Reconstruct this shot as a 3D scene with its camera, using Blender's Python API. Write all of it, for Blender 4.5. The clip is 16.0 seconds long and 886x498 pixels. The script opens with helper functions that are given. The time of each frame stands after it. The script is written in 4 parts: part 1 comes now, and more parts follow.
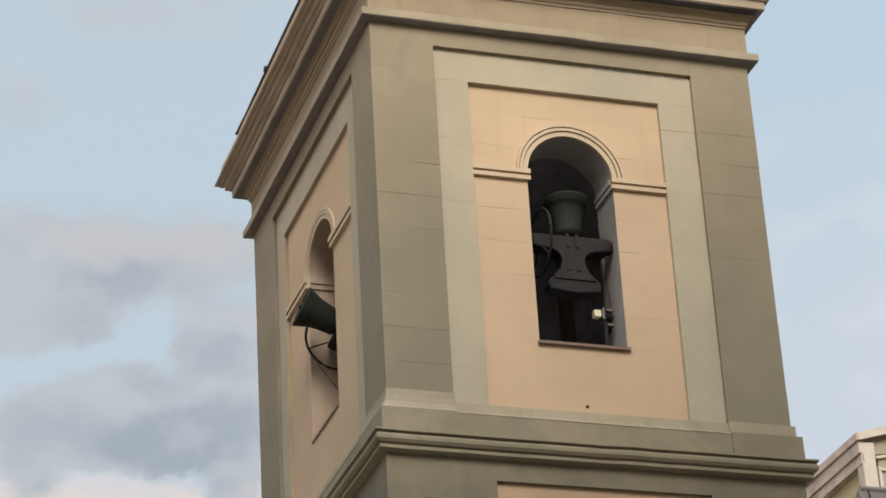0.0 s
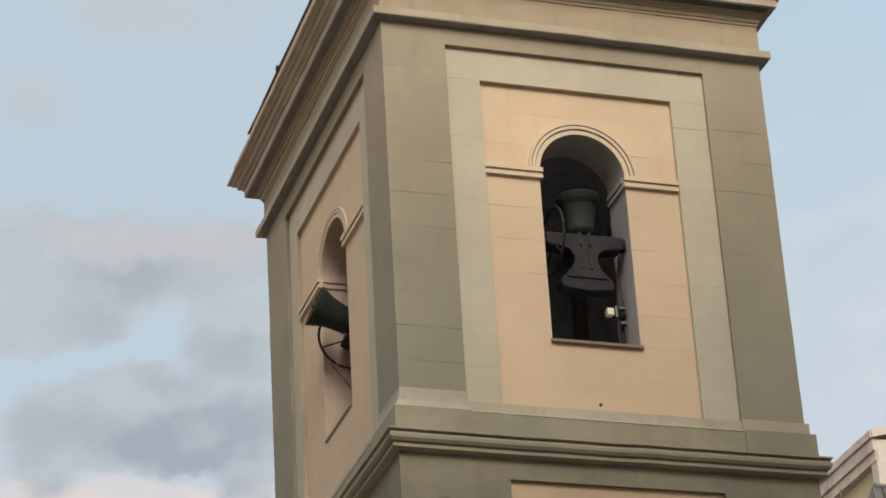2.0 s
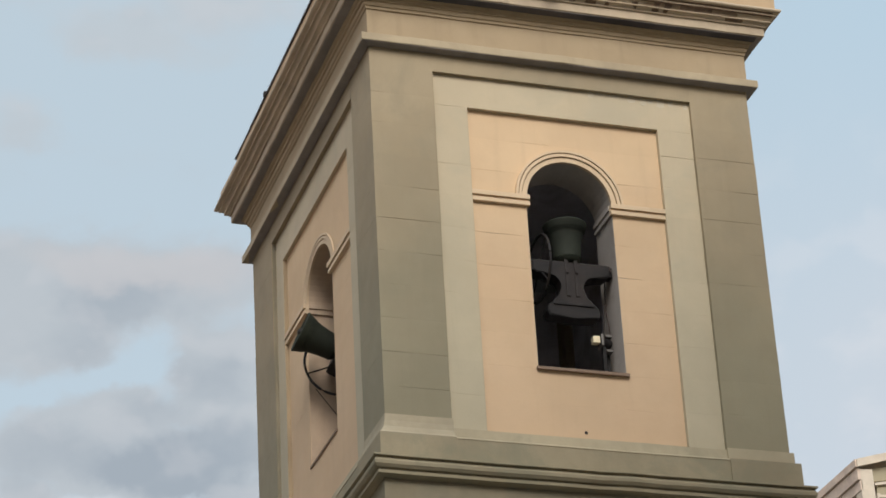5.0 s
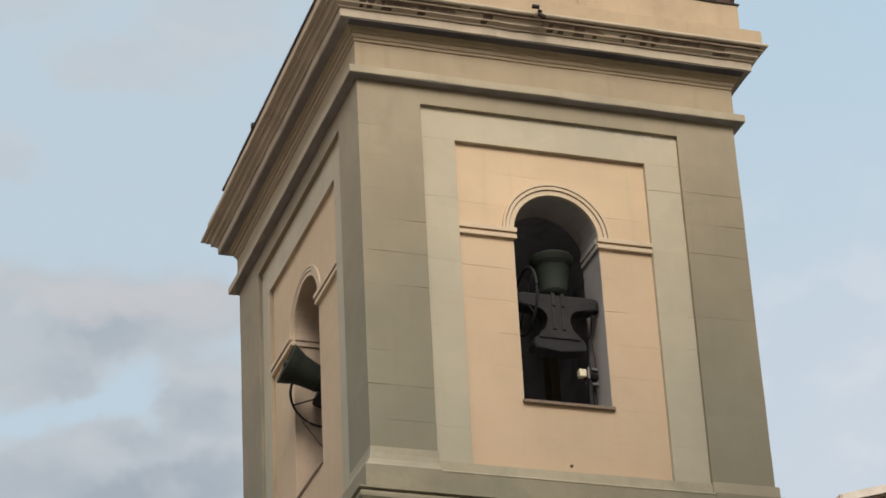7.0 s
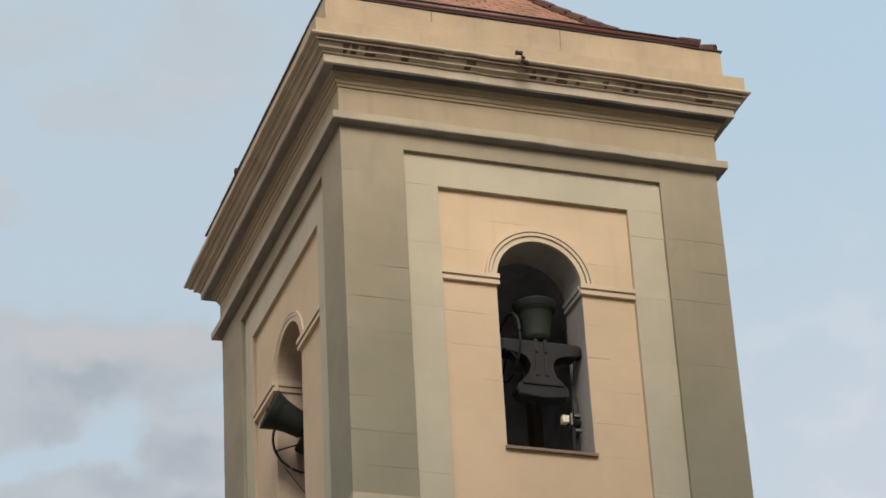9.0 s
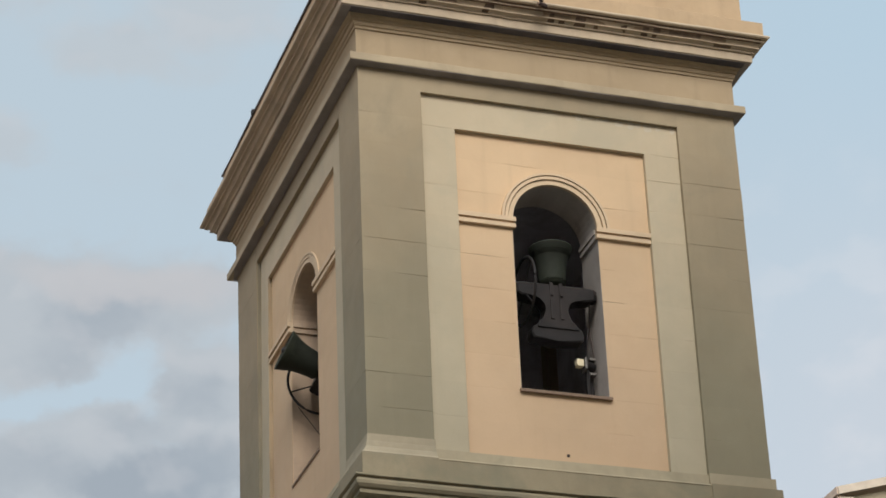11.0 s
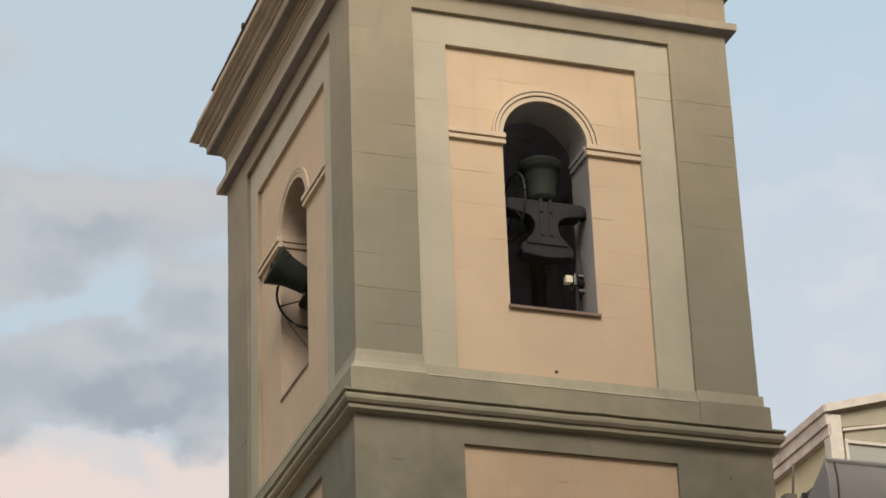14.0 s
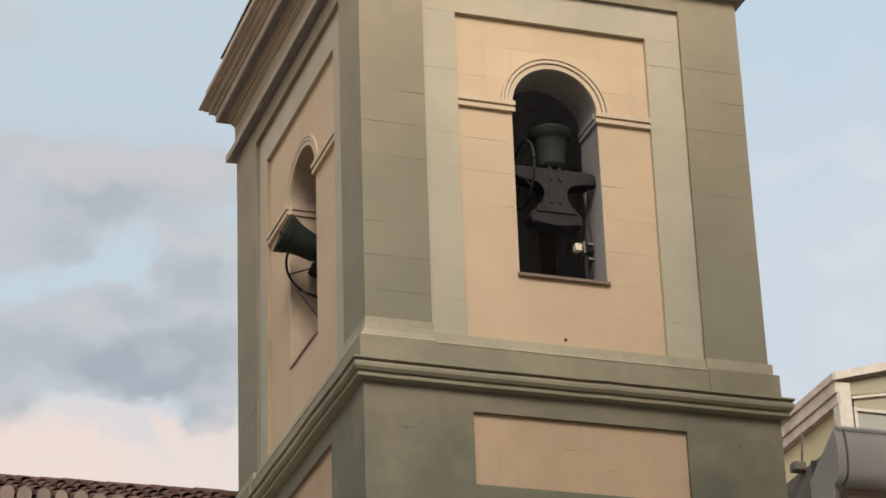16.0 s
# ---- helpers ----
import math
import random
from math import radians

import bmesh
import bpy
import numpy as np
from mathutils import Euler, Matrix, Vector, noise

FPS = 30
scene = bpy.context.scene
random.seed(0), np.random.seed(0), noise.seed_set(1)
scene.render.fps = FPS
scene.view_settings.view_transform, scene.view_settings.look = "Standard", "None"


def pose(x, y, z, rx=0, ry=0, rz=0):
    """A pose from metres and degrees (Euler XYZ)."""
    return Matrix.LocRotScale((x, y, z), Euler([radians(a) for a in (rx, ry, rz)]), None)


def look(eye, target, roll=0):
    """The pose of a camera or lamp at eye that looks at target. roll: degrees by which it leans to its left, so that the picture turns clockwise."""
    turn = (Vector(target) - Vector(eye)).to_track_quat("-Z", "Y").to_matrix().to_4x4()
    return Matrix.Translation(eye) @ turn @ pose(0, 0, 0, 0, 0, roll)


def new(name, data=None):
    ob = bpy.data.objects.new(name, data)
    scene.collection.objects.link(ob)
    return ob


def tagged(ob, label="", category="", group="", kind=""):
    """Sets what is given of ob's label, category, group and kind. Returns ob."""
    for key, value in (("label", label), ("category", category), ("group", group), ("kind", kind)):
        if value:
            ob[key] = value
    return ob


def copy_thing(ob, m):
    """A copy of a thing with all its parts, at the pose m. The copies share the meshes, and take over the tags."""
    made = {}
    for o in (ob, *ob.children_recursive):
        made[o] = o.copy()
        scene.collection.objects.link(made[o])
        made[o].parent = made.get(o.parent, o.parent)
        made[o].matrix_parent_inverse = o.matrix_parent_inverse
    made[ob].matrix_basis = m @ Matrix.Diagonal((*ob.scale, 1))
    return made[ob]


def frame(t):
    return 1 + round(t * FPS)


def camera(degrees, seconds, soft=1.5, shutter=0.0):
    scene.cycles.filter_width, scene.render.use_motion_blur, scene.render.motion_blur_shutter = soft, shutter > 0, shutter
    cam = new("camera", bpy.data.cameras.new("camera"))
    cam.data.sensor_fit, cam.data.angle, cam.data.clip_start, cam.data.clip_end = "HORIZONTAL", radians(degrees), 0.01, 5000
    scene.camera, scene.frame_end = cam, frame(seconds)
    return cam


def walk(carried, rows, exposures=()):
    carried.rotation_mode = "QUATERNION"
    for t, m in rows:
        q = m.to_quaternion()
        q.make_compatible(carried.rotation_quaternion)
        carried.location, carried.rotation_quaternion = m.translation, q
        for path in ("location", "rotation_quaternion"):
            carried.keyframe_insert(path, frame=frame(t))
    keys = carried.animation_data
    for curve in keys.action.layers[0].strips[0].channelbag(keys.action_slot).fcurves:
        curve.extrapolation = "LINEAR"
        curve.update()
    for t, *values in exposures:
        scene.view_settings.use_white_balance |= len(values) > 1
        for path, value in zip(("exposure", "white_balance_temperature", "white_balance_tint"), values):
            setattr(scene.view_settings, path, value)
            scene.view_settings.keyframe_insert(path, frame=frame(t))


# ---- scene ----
# The camera stands still on the square and is turned by hand: seconds, turn to the right, tilt up, lean (degrees)
ZO = 13.76           # height of the belfry's datum over the square
EYE = (-7.408, -23.887, 1.598)
PATH = [
    (0.0, 18.782, 26.973, -3.352),
    (0.5, 18.763, 27.048, -3.290),
    (1.0, 18.522, 27.264, -3.247),
    (1.5, 18.544, 27.335, -3.377),
    (2.0, 18.471, 26.962, -3.438),
    (2.5, 18.433, 26.932, -3.388),
    (3.0, 18.738, 27.384, -3.493),
    (3.2, 18.813, 27.422, -3.437),
    (5.3, 18.898, 27.583, -3.175),
    (5.5, 19.270, 27.726, -3.070),
    (6.0, 18.986, 27.612, -2.813),
    (6.5, 19.304, 27.870, -3.155),
    (7.0, 19.213, 28.224, -3.084),
    (7.5, 19.113, 28.073, -2.844),
    (8.0, 19.592, 28.482, -3.022),
    (8.2, 19.668, 28.709, -3.123),
    (10.3, 19.598, 29.363, -3.235),
    (10.5, 19.479, 28.950, -3.150),
    (11.0, 19.228, 27.970, -2.477),
    (11.5, 19.265, 27.274, -2.205),
    (12.0, 19.402, 26.257, -2.349),
    (12.5, 19.081, 25.965, -2.367),
    (13.0, 19.515, 25.862, -2.302),
    (13.5, 19.102, 26.075, -1.865),
    (14.0, 19.401, 26.116, -2.164),
    (14.5, 19.269, 25.470, -2.036),
    (15.0, 19.150, 25.331, -2.052),
    (15.5, 19.233, 25.370, -2.223),
    (16.0, 19.147, 25.423, -2.038),
]


def aim(turn, tilt, lean):
    # a standing eye: level, turned from +y towards +x, tilted up, then leaned
    return Matrix.Translation(EYE) @ pose(0, 0, 0, 0, 0, -turn) @ pose(0, 0, 0, 90 + tilt) @ pose(0, 0, 0, 0, 0, lean)


cam = camera(19.205, 16.0, soft=1.65)
# the clip's camera settles its exposure and white balance as it tilts
EXPOSURES = [(0.0, -0.05, 6400, 10), (3.2, -0.07, 6360, 9), (6.5, -0.06, 6360, 9), (8.2, -0.08, 6350, 9), (10.5, -0.11, 6350, 9),
             (11.5, -0.08, 6400, 9.5), (13.0, -0.07, 6440, 10), (14.5, -0.03, 6490, 10), (16.0, 0.0, 6500, 10)]
walk(cam, [(t, aim(turn, tilt, lean)) for t, turn, tilt, lean in PATH], EXPOSURES)

# ---- light: an evening sky with broken cloud, the bright west behind the camera ----
SUN_AZ, SUN_EL = -169.5, 37.0       # degrees from +y towards +x, and up
world = bpy.data.worlds.new("evening_sky")
scene.world = world
world.use_nodes = True


class Nodes:
    """Short hand for node trees."""

    def __init__(self, tree):
        self.tree = tree
        tree.nodes.clear()

    def add(self, kind, **values):
        node = self.tree.nodes.new(kind)
        for key, value in values.items():
            node.inputs[key.replace("_", " ")].default_value = value
        return node

    def link(self, a, b):
        self.tree.links.new(a, b)

    def put(self, socket, value):
        if isinstance(value, (int, float, tuple)):
            socket.default_value = value
        else:
            self.link(value, socket)

    def math(self, op, a, b=0.0, clamp=False):
        node = self.tree.nodes.new("ShaderNodeMath")
        node.operation, node.use_clamp = op, clamp
        self.put(node.inputs[0], a)
        self.put(node.inputs[1], b)
        return node.outputs[0]

    def mix(self, fac, a, b, blend="MIX"):
        node = self.tree.nodes.new("ShaderNodeMix")
        node.data_type, node.blend_type = "RGBA", blend
        self.put(node.inputs[0], fac)
        self.put(node.inputs[6], a)
        self.put(node.inputs[7], b)
        return node.outputs[2]

    def span(self, value, lo, hi, a=0.0, b=1.0, smooth=True):
        node = self.tree.nodes.new("ShaderNodeMapRange")
        node.interpolation_type = "SMOOTHSTEP" if smooth else "LINEAR"
        self.put(node.inputs[0], value)
        for k, x in zip((1, 2, 3, 4), (lo, hi, a, b)):
            node.inputs[k].default_value = x
        return node.outputs[0]

    def noise(self, where, scale, detail=4.0, rough=0.55, warp=0.0):
        node = self.add("ShaderNodeTexNoise", Scale=scale, Detail=detail, Roughness=rough, Distortion=warp)
        self.link(where, node.inputs["Vector"])
        return node.outputs[0]

    def vector(self, x, y, z):
        node = self.tree.nodes.new("ShaderNodeCombineXYZ")
        for k, value in enumerate((x, y, z)):
            self.put(node.inputs[k], value)
        return node.outputs[0]


def rgb(r, g, b):
    return (r, g, b, 1.0)


n = Nodes(world.node_tree)
sky = n.tree.nodes.new("ShaderNodeTexSky")
sky.sky_type, sky.sun_disc = "NISHITA", False
sky.sun_elevation, sky.sun_rotation = radians(SUN_EL), radians(SUN_AZ)
way = n.tree.nodes.new("ShaderNodeTexCoord")
parts_of = n.tree.nodes.new("ShaderNodeSeparateXYZ")
n.link(way.outputs["Generated"], parts_of.inputs[0])
az = n.math("MULTIPLY", n.math("ARCTAN2", parts_of.outputs[0], parts_of.outputs[1]), 57.2958)
el = n.math("MULTIPLY", n.math("ARCSINE", parts_of.outputs[2]), 57.2958)
flat = n.vector(n.math("MULTIPLY", az, 0.72), el, 0.0)
big = n.noise(flat, 0.20, 5.0, 0.55, 0.4)
fine = n.noise(flat, 0.80, 7.0, 0.58, 0.25)
soft = n.noise(flat, 0.62, 3.5, 0.5, 0.2)
above = n.noise(n.vector(n.math("MULTIPLY", az, 0.72), n.math("ADD", el, 0.42), 0.0), 0.62, 3.5, 0.5, 0.2)
# clear air: pale to the south, deeper blue to the east, milky towards the horizon
deep = n.span(az, 14.0, 34.0)
clear = n.mix(deep, rgb(0.685, 0.80, 0.865), rgb(0.65, 0.82, 0.93))
clear = n.mix(n.math("MAXIMUM", n.span(el, 23.5, 20.5), n.math("MULTIPLY", deep, n.span(el, 33.0, 22.5))), clear, rgb(0.82, 0.845, 0.87))
clear = n.mix(0.25, clear, n.mix(1.0, sky.outputs[0], rgb(0.09, 0.09, 0.09), "MULTIPLY"))


# the banks' outlines are torn by the wind
az_bent = n.math("ADD", az, n.math("MULTIPLY", n.math("SUBTRACT", n.noise(flat, 0.55, 4.5, 0.58), 0.5), 2.4))
el_bent = n.math("ADD", el, n.math("MULTIPLY", n.math("SUBTRACT", n.noise(n.vector(el, n.math("MULTIPLY", az, 0.72), 7.0), 0.6, 4.5, 0.58), 0.5), 1.6))


def puff(a0, e0, ra, re):
    # a flat-topped bank of cloud about a direction
    da = n.math("DIVIDE", n.math("SUBTRACT", az_bent, a0), ra)
    de = n.math("DIVIDE", n.math("SUBTRACT", el_bent, e0), re)
    r2 = n.math("ADD", n.math("MULTIPLY", da, da), n.math("MULTIPLY", de, de))
    return n.math("POWER", 2.718, n.math("MULTIPLY", n.math("POWER", r2, 1.5), -0.8))


def heap(banks, total=0.0):
    for a0, e0, ra, re, k in banks:
        total = n.math("ADD", total, n.math("MULTIPLY", puff(a0, e0, ra, re), k))
    return total


BANKS = [(11.07, 26.92, 3.31, 0.95, 0.62), (13.0, 26.79, 1.38, 0.88, 0.3), (8.86, 26.67, 1.66, 1.04, 0.35), (9.14, 25.52, 2.07, 0.59, 0.5),
         (13.56, 25.21, 1.52, 0.76, 0.72), (13.28, 23.87, 1.66, 1.16, 0.62), (10.93, 24.12, 1.31, 0.51, 0.5), (9.28, 23.81, 1.52, 0.67, 0.34),
         (11.62, 22.84, 1.79, 0.63, 0.8), (9.28, 23.02, 1.38, 0.67, 0.55), (8.59, 21.93, 0.83, 0.67, 0.55), (13.76, 22.05, 0.76, 0.59, 0.5)]
VEILS = [(10.81, 32.44, 1.66, 0.71, 0.5), (13.85, 33.6, 1.79, 1.1, 0.5), (8.74, 33.96, 1.79, 0.73, 0.42), (8.54, 30.37, 0.97, 0.61, 0.42),
         (12.47, 31.96, 2.21, 0.3, 0.22)]
GAPS = [(11.55, 25.4, 0.8, 0.51, 0.34), (10.24, 24.93, 1.1, 0.27, 0.22), (13.31, 26.15, 0.69, 0.2, 0.25), (8.73, 24.52, 0.62, 0.2, 0.25),
        (11.9, 24.3, 0.44, 0.37, 0.34), (12.38, 23.69, 0.69, 0.17, 0.28), (9.28, 22.62, 0.97, 0.15, 0.25), (12.59, 22.35, 0.97, 0.27, 0.35),
        (10.93, 21.87, 0.83, 0.3, 0.2)]
CORES = [(11.07, 26.55, 1.79, 0.59, 0.65), (9.83, 25.58, 1.24, 0.49, 0.35), (13.0, 24.91, 1.17, 0.61, 0.55), (11.35, 24.12, 0.76, 0.37, 0.45),
         (12.18, 22.78, 1.38, 0.56, 0.9), (13.21, 23.39, 1.24, 0.61, 0.75), (9.28, 23.33, 1.52, 0.61, 0.45), (8.73, 22.11, 0.83, 0.73, 0.4),
         (13.76, 22.11, 0.69, 0.61, 0.4), (11.21, 22.96, 0.97, 0.41, 0.45)]
CRESTS = [(10.93, 27.28, 2.62, 0.46, 0.8), (13.0, 26.98, 1.24, 0.55, 0.55), (11.07, 25.52, 0.83, 0.12, 0.2)]
ragged = n.math("SUBTRACT", n.math("ADD", n.math("MULTIPLY", fine, 0.5), n.math("MULTIPLY", soft, 0.5)), 0.5)
cover = n.math("ADD", n.math("MULTIPLY", n.math("SUBTRACT", big, 0.5), 0.35), 0.06)
# the cover thickens overhead and beyond the two sides
side_cover = n.math("MAXIMUM", n.span(el, 36.0, 48.0), n.math("MAXIMUM", n.span(az, 5.0, -14.0), n.span(az, 36.0, 60.0)))
cover = n.math("ADD", cover, n.math("MULTIPLY", side_cover, 0.32))
cover = n.math("SUBTRACT", heap(BANKS + VEILS, cover), heap(GAPS))
cover = n.math("ADD", cover, n.math("MULTIPLY", ragged, 0.95))
cover = n.math("SUBTRACT", cover, n.math("MULTIPLY", n.math("MULTIPLY", n.span(az, 17.0, 25.0), n.span(az, 60.0, 36.0)), 0.15))
thick = n.span(cover, 0.02, 0.56)
core = n.span(n.math("ADD", heap(CORES), n.math("MULTIPLY", ragged, 1.1)), -0.05, 1.05)
body = n.mix(n.span(el, 28.0, 31.0), rgb(0.535, 0.575, 0.612), rgb(0.56, 0.615, 0.66))
cloud = n.mix(core, body, rgb(0.395, 0.445, 0.50))
# the tops of the heaps catch the warm light
tops = n.span(n.math("SUBTRACT", soft, above), -0.03, 0.16)
cloud = n.mix(n.math("MULTIPLY", tops, 0.32), cloud, rgb(0.64, 0.65, 0.675))
cloud = n.mix(n.math("MULTIPLY", n.span(heap(CRESTS), 0.1, 0.9), 0.7), cloud, rgb(0.60, 0.588, 0.60))
sky_colour = n.mix(thick, clear, cloud)
# low over the roofs the cloud is rosy, palest in the breaks
rosy = n.math("MULTIPLY", n.span(az, 30.0, 6.0), n.span(n.math("ADD", el, n.math("ADD", n.math("MULTIPLY", ragged, 3.4), n.math("MULTIPLY", thick, 0.45))), 22.75, 21.6))
glow = n.mix(n.span(n.math("ADD", soft, n.math("MULTIPLY", n.span(el, 22.2, 21.0), 0.14)), 0.40, 0.58), rgb(0.745, 0.695, 0.69), rgb(0.895, 0.735, 0.655))
sky_colour = n.mix(n.math("MULTIPLY", rosy, 0.93), sky_colour, glow)
# thin pale wisps in the eastern sky
wisps = n.math("MULTIPLY", n.math("MULTIPLY", deep, n.span(n.math("ADD", soft, n.math("MULTIPLY", n.math("SUBTRACT", fine, 0.5), 0.5)), 0.44, 0.68)), n.span(el, 31.0, 25.0))
sky_colour = n.mix(n.math("MULTIPLY", wisps, 0.34), sky_colour, rgb(0.80, 0.795, 0.82))
# the western sky, beside and behind the camera, is the brighter
west = n.math("MULTIPLY", n.span(az, -20.0, -70.0), n.span(az, -178.0, -140.0))
sky_colour = n.mix(west, sky_colour, n.mix(1.0, sky_colour, rgb(1.38, 1.42, 1.50), "MULTIPLY"))
pale = n.add("ShaderNodeBackground", Strength=1.0)
n.link(sky_colour, pale.inputs["Color"])
sky_out = n.tree.nodes.new("ShaderNodeOutputWorld")
n.link(pale.outputs[0], sky_out.inputs[0])

lamp = bpy.data.lights.new("sun", "SUN")
lamp.energy, lamp.angle, lamp.color = 3.5, radians(34), (1.0, 0.925, 0.845)
sun = new("sun", lamp)
a_, e_ = radians(SUN_AZ), radians(SUN_EL)
sun_way = Vector((math.sin(a_) * math.cos(e_), math.cos(a_) * math.cos(e_), math.sin(e_)))
sun.matrix_world = look(sun_way * 80, (0, 0, 0))


# ---- materials ----
def surface(name, colour, rough=0.85, metal=0.0, spread=0.10, stain=None, stain_amount=0.3, grain=60.0, bump=0.15, blotch=0.8, by_piece=0.0,
            streaks=0.0, spec=0.3, low_tint=None, tint_from=2.6, tint_to=-0.6):
    """A procedural surface: blotches, grain, stains with their own shape, downward streaks, fine relief."""
    mat = bpy.data.materials.new(name)
    mat.use_nodes = True
    n = Nodes(mat.node_tree)
    where = n.tree.nodes.new("ShaderNodeNewGeometry").outputs["Position"]
    base = rgb(*colour)
    low = rgb(*[c * (1 - spread) for c in colour])
    high = rgb(*[min(1.0, c * (1 + spread)) for c in colour])
    tone = n.mix(n.span(n.noise(where, blotch, 5.0, 0.6), 0.3, 0.7), low, high)
    tone = n.mix(n.math("MULTIPLY", n.span(n.noise(where, grain, 3.0, 0.6), 0.25, 0.75), 0.35), tone, n.mix(0.5, base, low))
    if low_tint:       # greener, darker paint lower down, with weaker light tinted in; ragged limit, warmer above
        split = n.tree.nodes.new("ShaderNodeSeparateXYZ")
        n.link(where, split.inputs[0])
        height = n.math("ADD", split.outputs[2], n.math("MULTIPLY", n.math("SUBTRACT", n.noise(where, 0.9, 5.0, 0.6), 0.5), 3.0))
        low_share = n.span(height, ZO + tint_from, ZO + tint_to)
        tone = n.mix(low_share, tone, n.mix(1.0, tone, rgb(*low_tint), "MULTIPLY"))
    if by_piece:
        chance = n.tree.nodes.new("ShaderNodeObjectInfo").outputs["Random"]
        tone = n.mix(1.0, tone, n.mix(chance, rgb(1 - by_piece, 1 - by_piece, 1 - by_piece * 1.1), rgb(1 + by_piece, 1 + by_piece, 1 + by_piece * 0.7)), "MULTIPLY")
    if stain:
        mask = n.span(n.noise(where, 1.5, 8.0, 0.66, 0.6), 0.46, 0.68)
        tone = n.mix(n.math("MULTIPLY", mask, stain_amount), tone, rgb(*stain))
    if streaks:
        squeeze = n.tree.nodes.new("ShaderNodeVectorMath")
        squeeze.operation = "MULTIPLY"
        n.link(where, squeeze.inputs[0])
        squeeze.inputs[1].default_value = (7.0, 7.0, 0.5)
        runs = n.span(n.noise(squeeze.outputs[0], 1.0, 5.0, 0.6), 0.52, 0.75)
        tone = n.mix(n.math("MULTIPLY", runs, streaks), tone, rgb(*[c * 0.55 for c in colour]))
    shader = n.add("ShaderNodeBsdfPrincipled", Metallic=metal)
    shader.inputs["Specular IOR Level"].default_value = spec
    n.link(tone, shader.inputs["Base Color"])
    n.link(n.span(n.noise(where, 5.0, 4.0), 0.3, 0.7, max(0.05, rough - 0.08), min(1.0, rough + 0.08)), shader.inputs["Roughness"])
    if bump:
        relief = n.add("ShaderNodeBump", Strength=bump, Distance=0.01)
        height = n.math("ADD", n.noise(where, grain, 4.0, 0.65), n.math("MULTIPLY", n.noise(where, 6.0, 3.0), 1.5))
        n.link(height, relief.inputs["Height"])
        n.link(relief.outputs[0], shader.inputs["Normal"])
    out = n.tree.nodes.new("ShaderNodeOutputMaterial")
    n.link(shader.outputs[0], out.inputs[0])
    return mat


# tints below 1 darken these three coats lower down, for weaker light
PINK = surface("peach_plaster", (0.625, 0.46, 0.292), 0.9, spread=0.06, stain=(0.555, 0.385, 0.245), stain_amount=0.3, by_piece=0.02, streaks=0.10, low_tint=(0.945, 0.945, 0.985))
GREEN = surface("grey_green_plaster", (0.332, 0.271, 0.181), 0.9, spread=0.12, stain=(0.265, 0.230, 0.160), stain_amount=0.45, by_piece=0.025, streaks=0.10, blotch=0.5, low_tint=(0.80, 0.885, 0.92))
PALE = surface("pale_green_plaster", (0.505, 0.427, 0.302), 0.9, spread=0.08, stain=(0.43, 0.385, 0.285), stain_amount=0.45, by_piece=0.025, streaks=0.08, low_tint=(0.895, 0.94, 0.97))
BEIGE = surface("cornice_plaster", (0.42, 0.346, 0.236), 0.9, spread=0.10, stain=(0.29, 0.232, 0.16), stain_amount=0.4, streaks=0.18, blotch=1.4)
# duller lower-stage green, weaker light put into the colour, green growth towards its foot
GREEN_DARK = surface("dark_green_plaster", (0.238, 0.207, 0.145), 0.9, spread=0.16, stain=(0.195, 0.185, 0.137), stain_amount=0.65, by_piece=0.03, streaks=0.12, blotch=0.9, low_tint=(0.72, 0.80, 0.80), tint_from=-1.9, tint_to=-3.2)
FRIEZE = surface("frieze_plaster", (0.378, 0.294, 0.19), 0.9, spread=0.06, stain=(0.31, 0.24, 0.152), stain_amount=0.4, streaks=0.2, blotch=1.1)
PARAPET = surface("parapet_plaster", (0.475, 0.352, 0.222), 0.9, spread=0.10, stain=(0.34, 0.25, 0.165), stain_amount=0.45, streaks=0.2, blotch=1.4)
REVEAL_SIDE = surface("warm_reveal_plaster", (0.53, 0.40, 0.285), 0.95, spread=0.10, stain=(0.33, 0.26, 0.2), stain_amount=0.4, streaks=0.15)
BROWN_HOLLOW = surface("brown_hollow_plaster", (0.30, 0.225, 0.155), 0.95, spread=0.25, stain=(0.19, 0.135, 0.095), stain_amount=0.7, blotch=5.0)
DARK_STAIN = surface("black_stained_plaster", (0.145, 0.105, 0.078), 0.95, spread=0.3, stain=(0.07, 0.05, 0.04), stain_amount=0.6, blotch=8.0)
SCRATCH = surface("scratched_plaster", (0.36, 0.262, 0.175), 0.95, spread=0.2)
CORNICE = surface("weathered_cornice", (0.49, 0.40, 0.288), 0.9, spread=0.12, stain=(0.34, 0.28, 0.215), stain_amount=0.5, streaks=0.18, blotch=2.2)
# two soffit colours, darkened to hold the shade under the mouldings
SOFFIT_BLACK = surface("black_soffit", (0.085, 0.082, 0.09), 0.95, spread=0.25, stain=(0.15, 0.13, 0.115), stain_amount=0.35, blotch=1.5)
SOFFIT_GREY = surface("dark_grey_soffit", (0.27, 0.245, 0.225), 0.95, spread=0.2, stain=(0.18, 0.16, 0.15), stain_amount=0.4, blotch=1.5)
BASE_PATCH = surface("repair_plaster", (0.56, 0.50, 0.39), 0.9, spread=0.10, stain=(0.43, 0.39, 0.29), stain_amount=0.6, blotch=4.0)
BASE = surface("base_plaster", (0.305, 0.262, 0.180), 0.9, spread=0.18, stain=(0.23, 0.22, 0.155), stain_amount=0.65, by_piece=0.03, streaks=0.12)
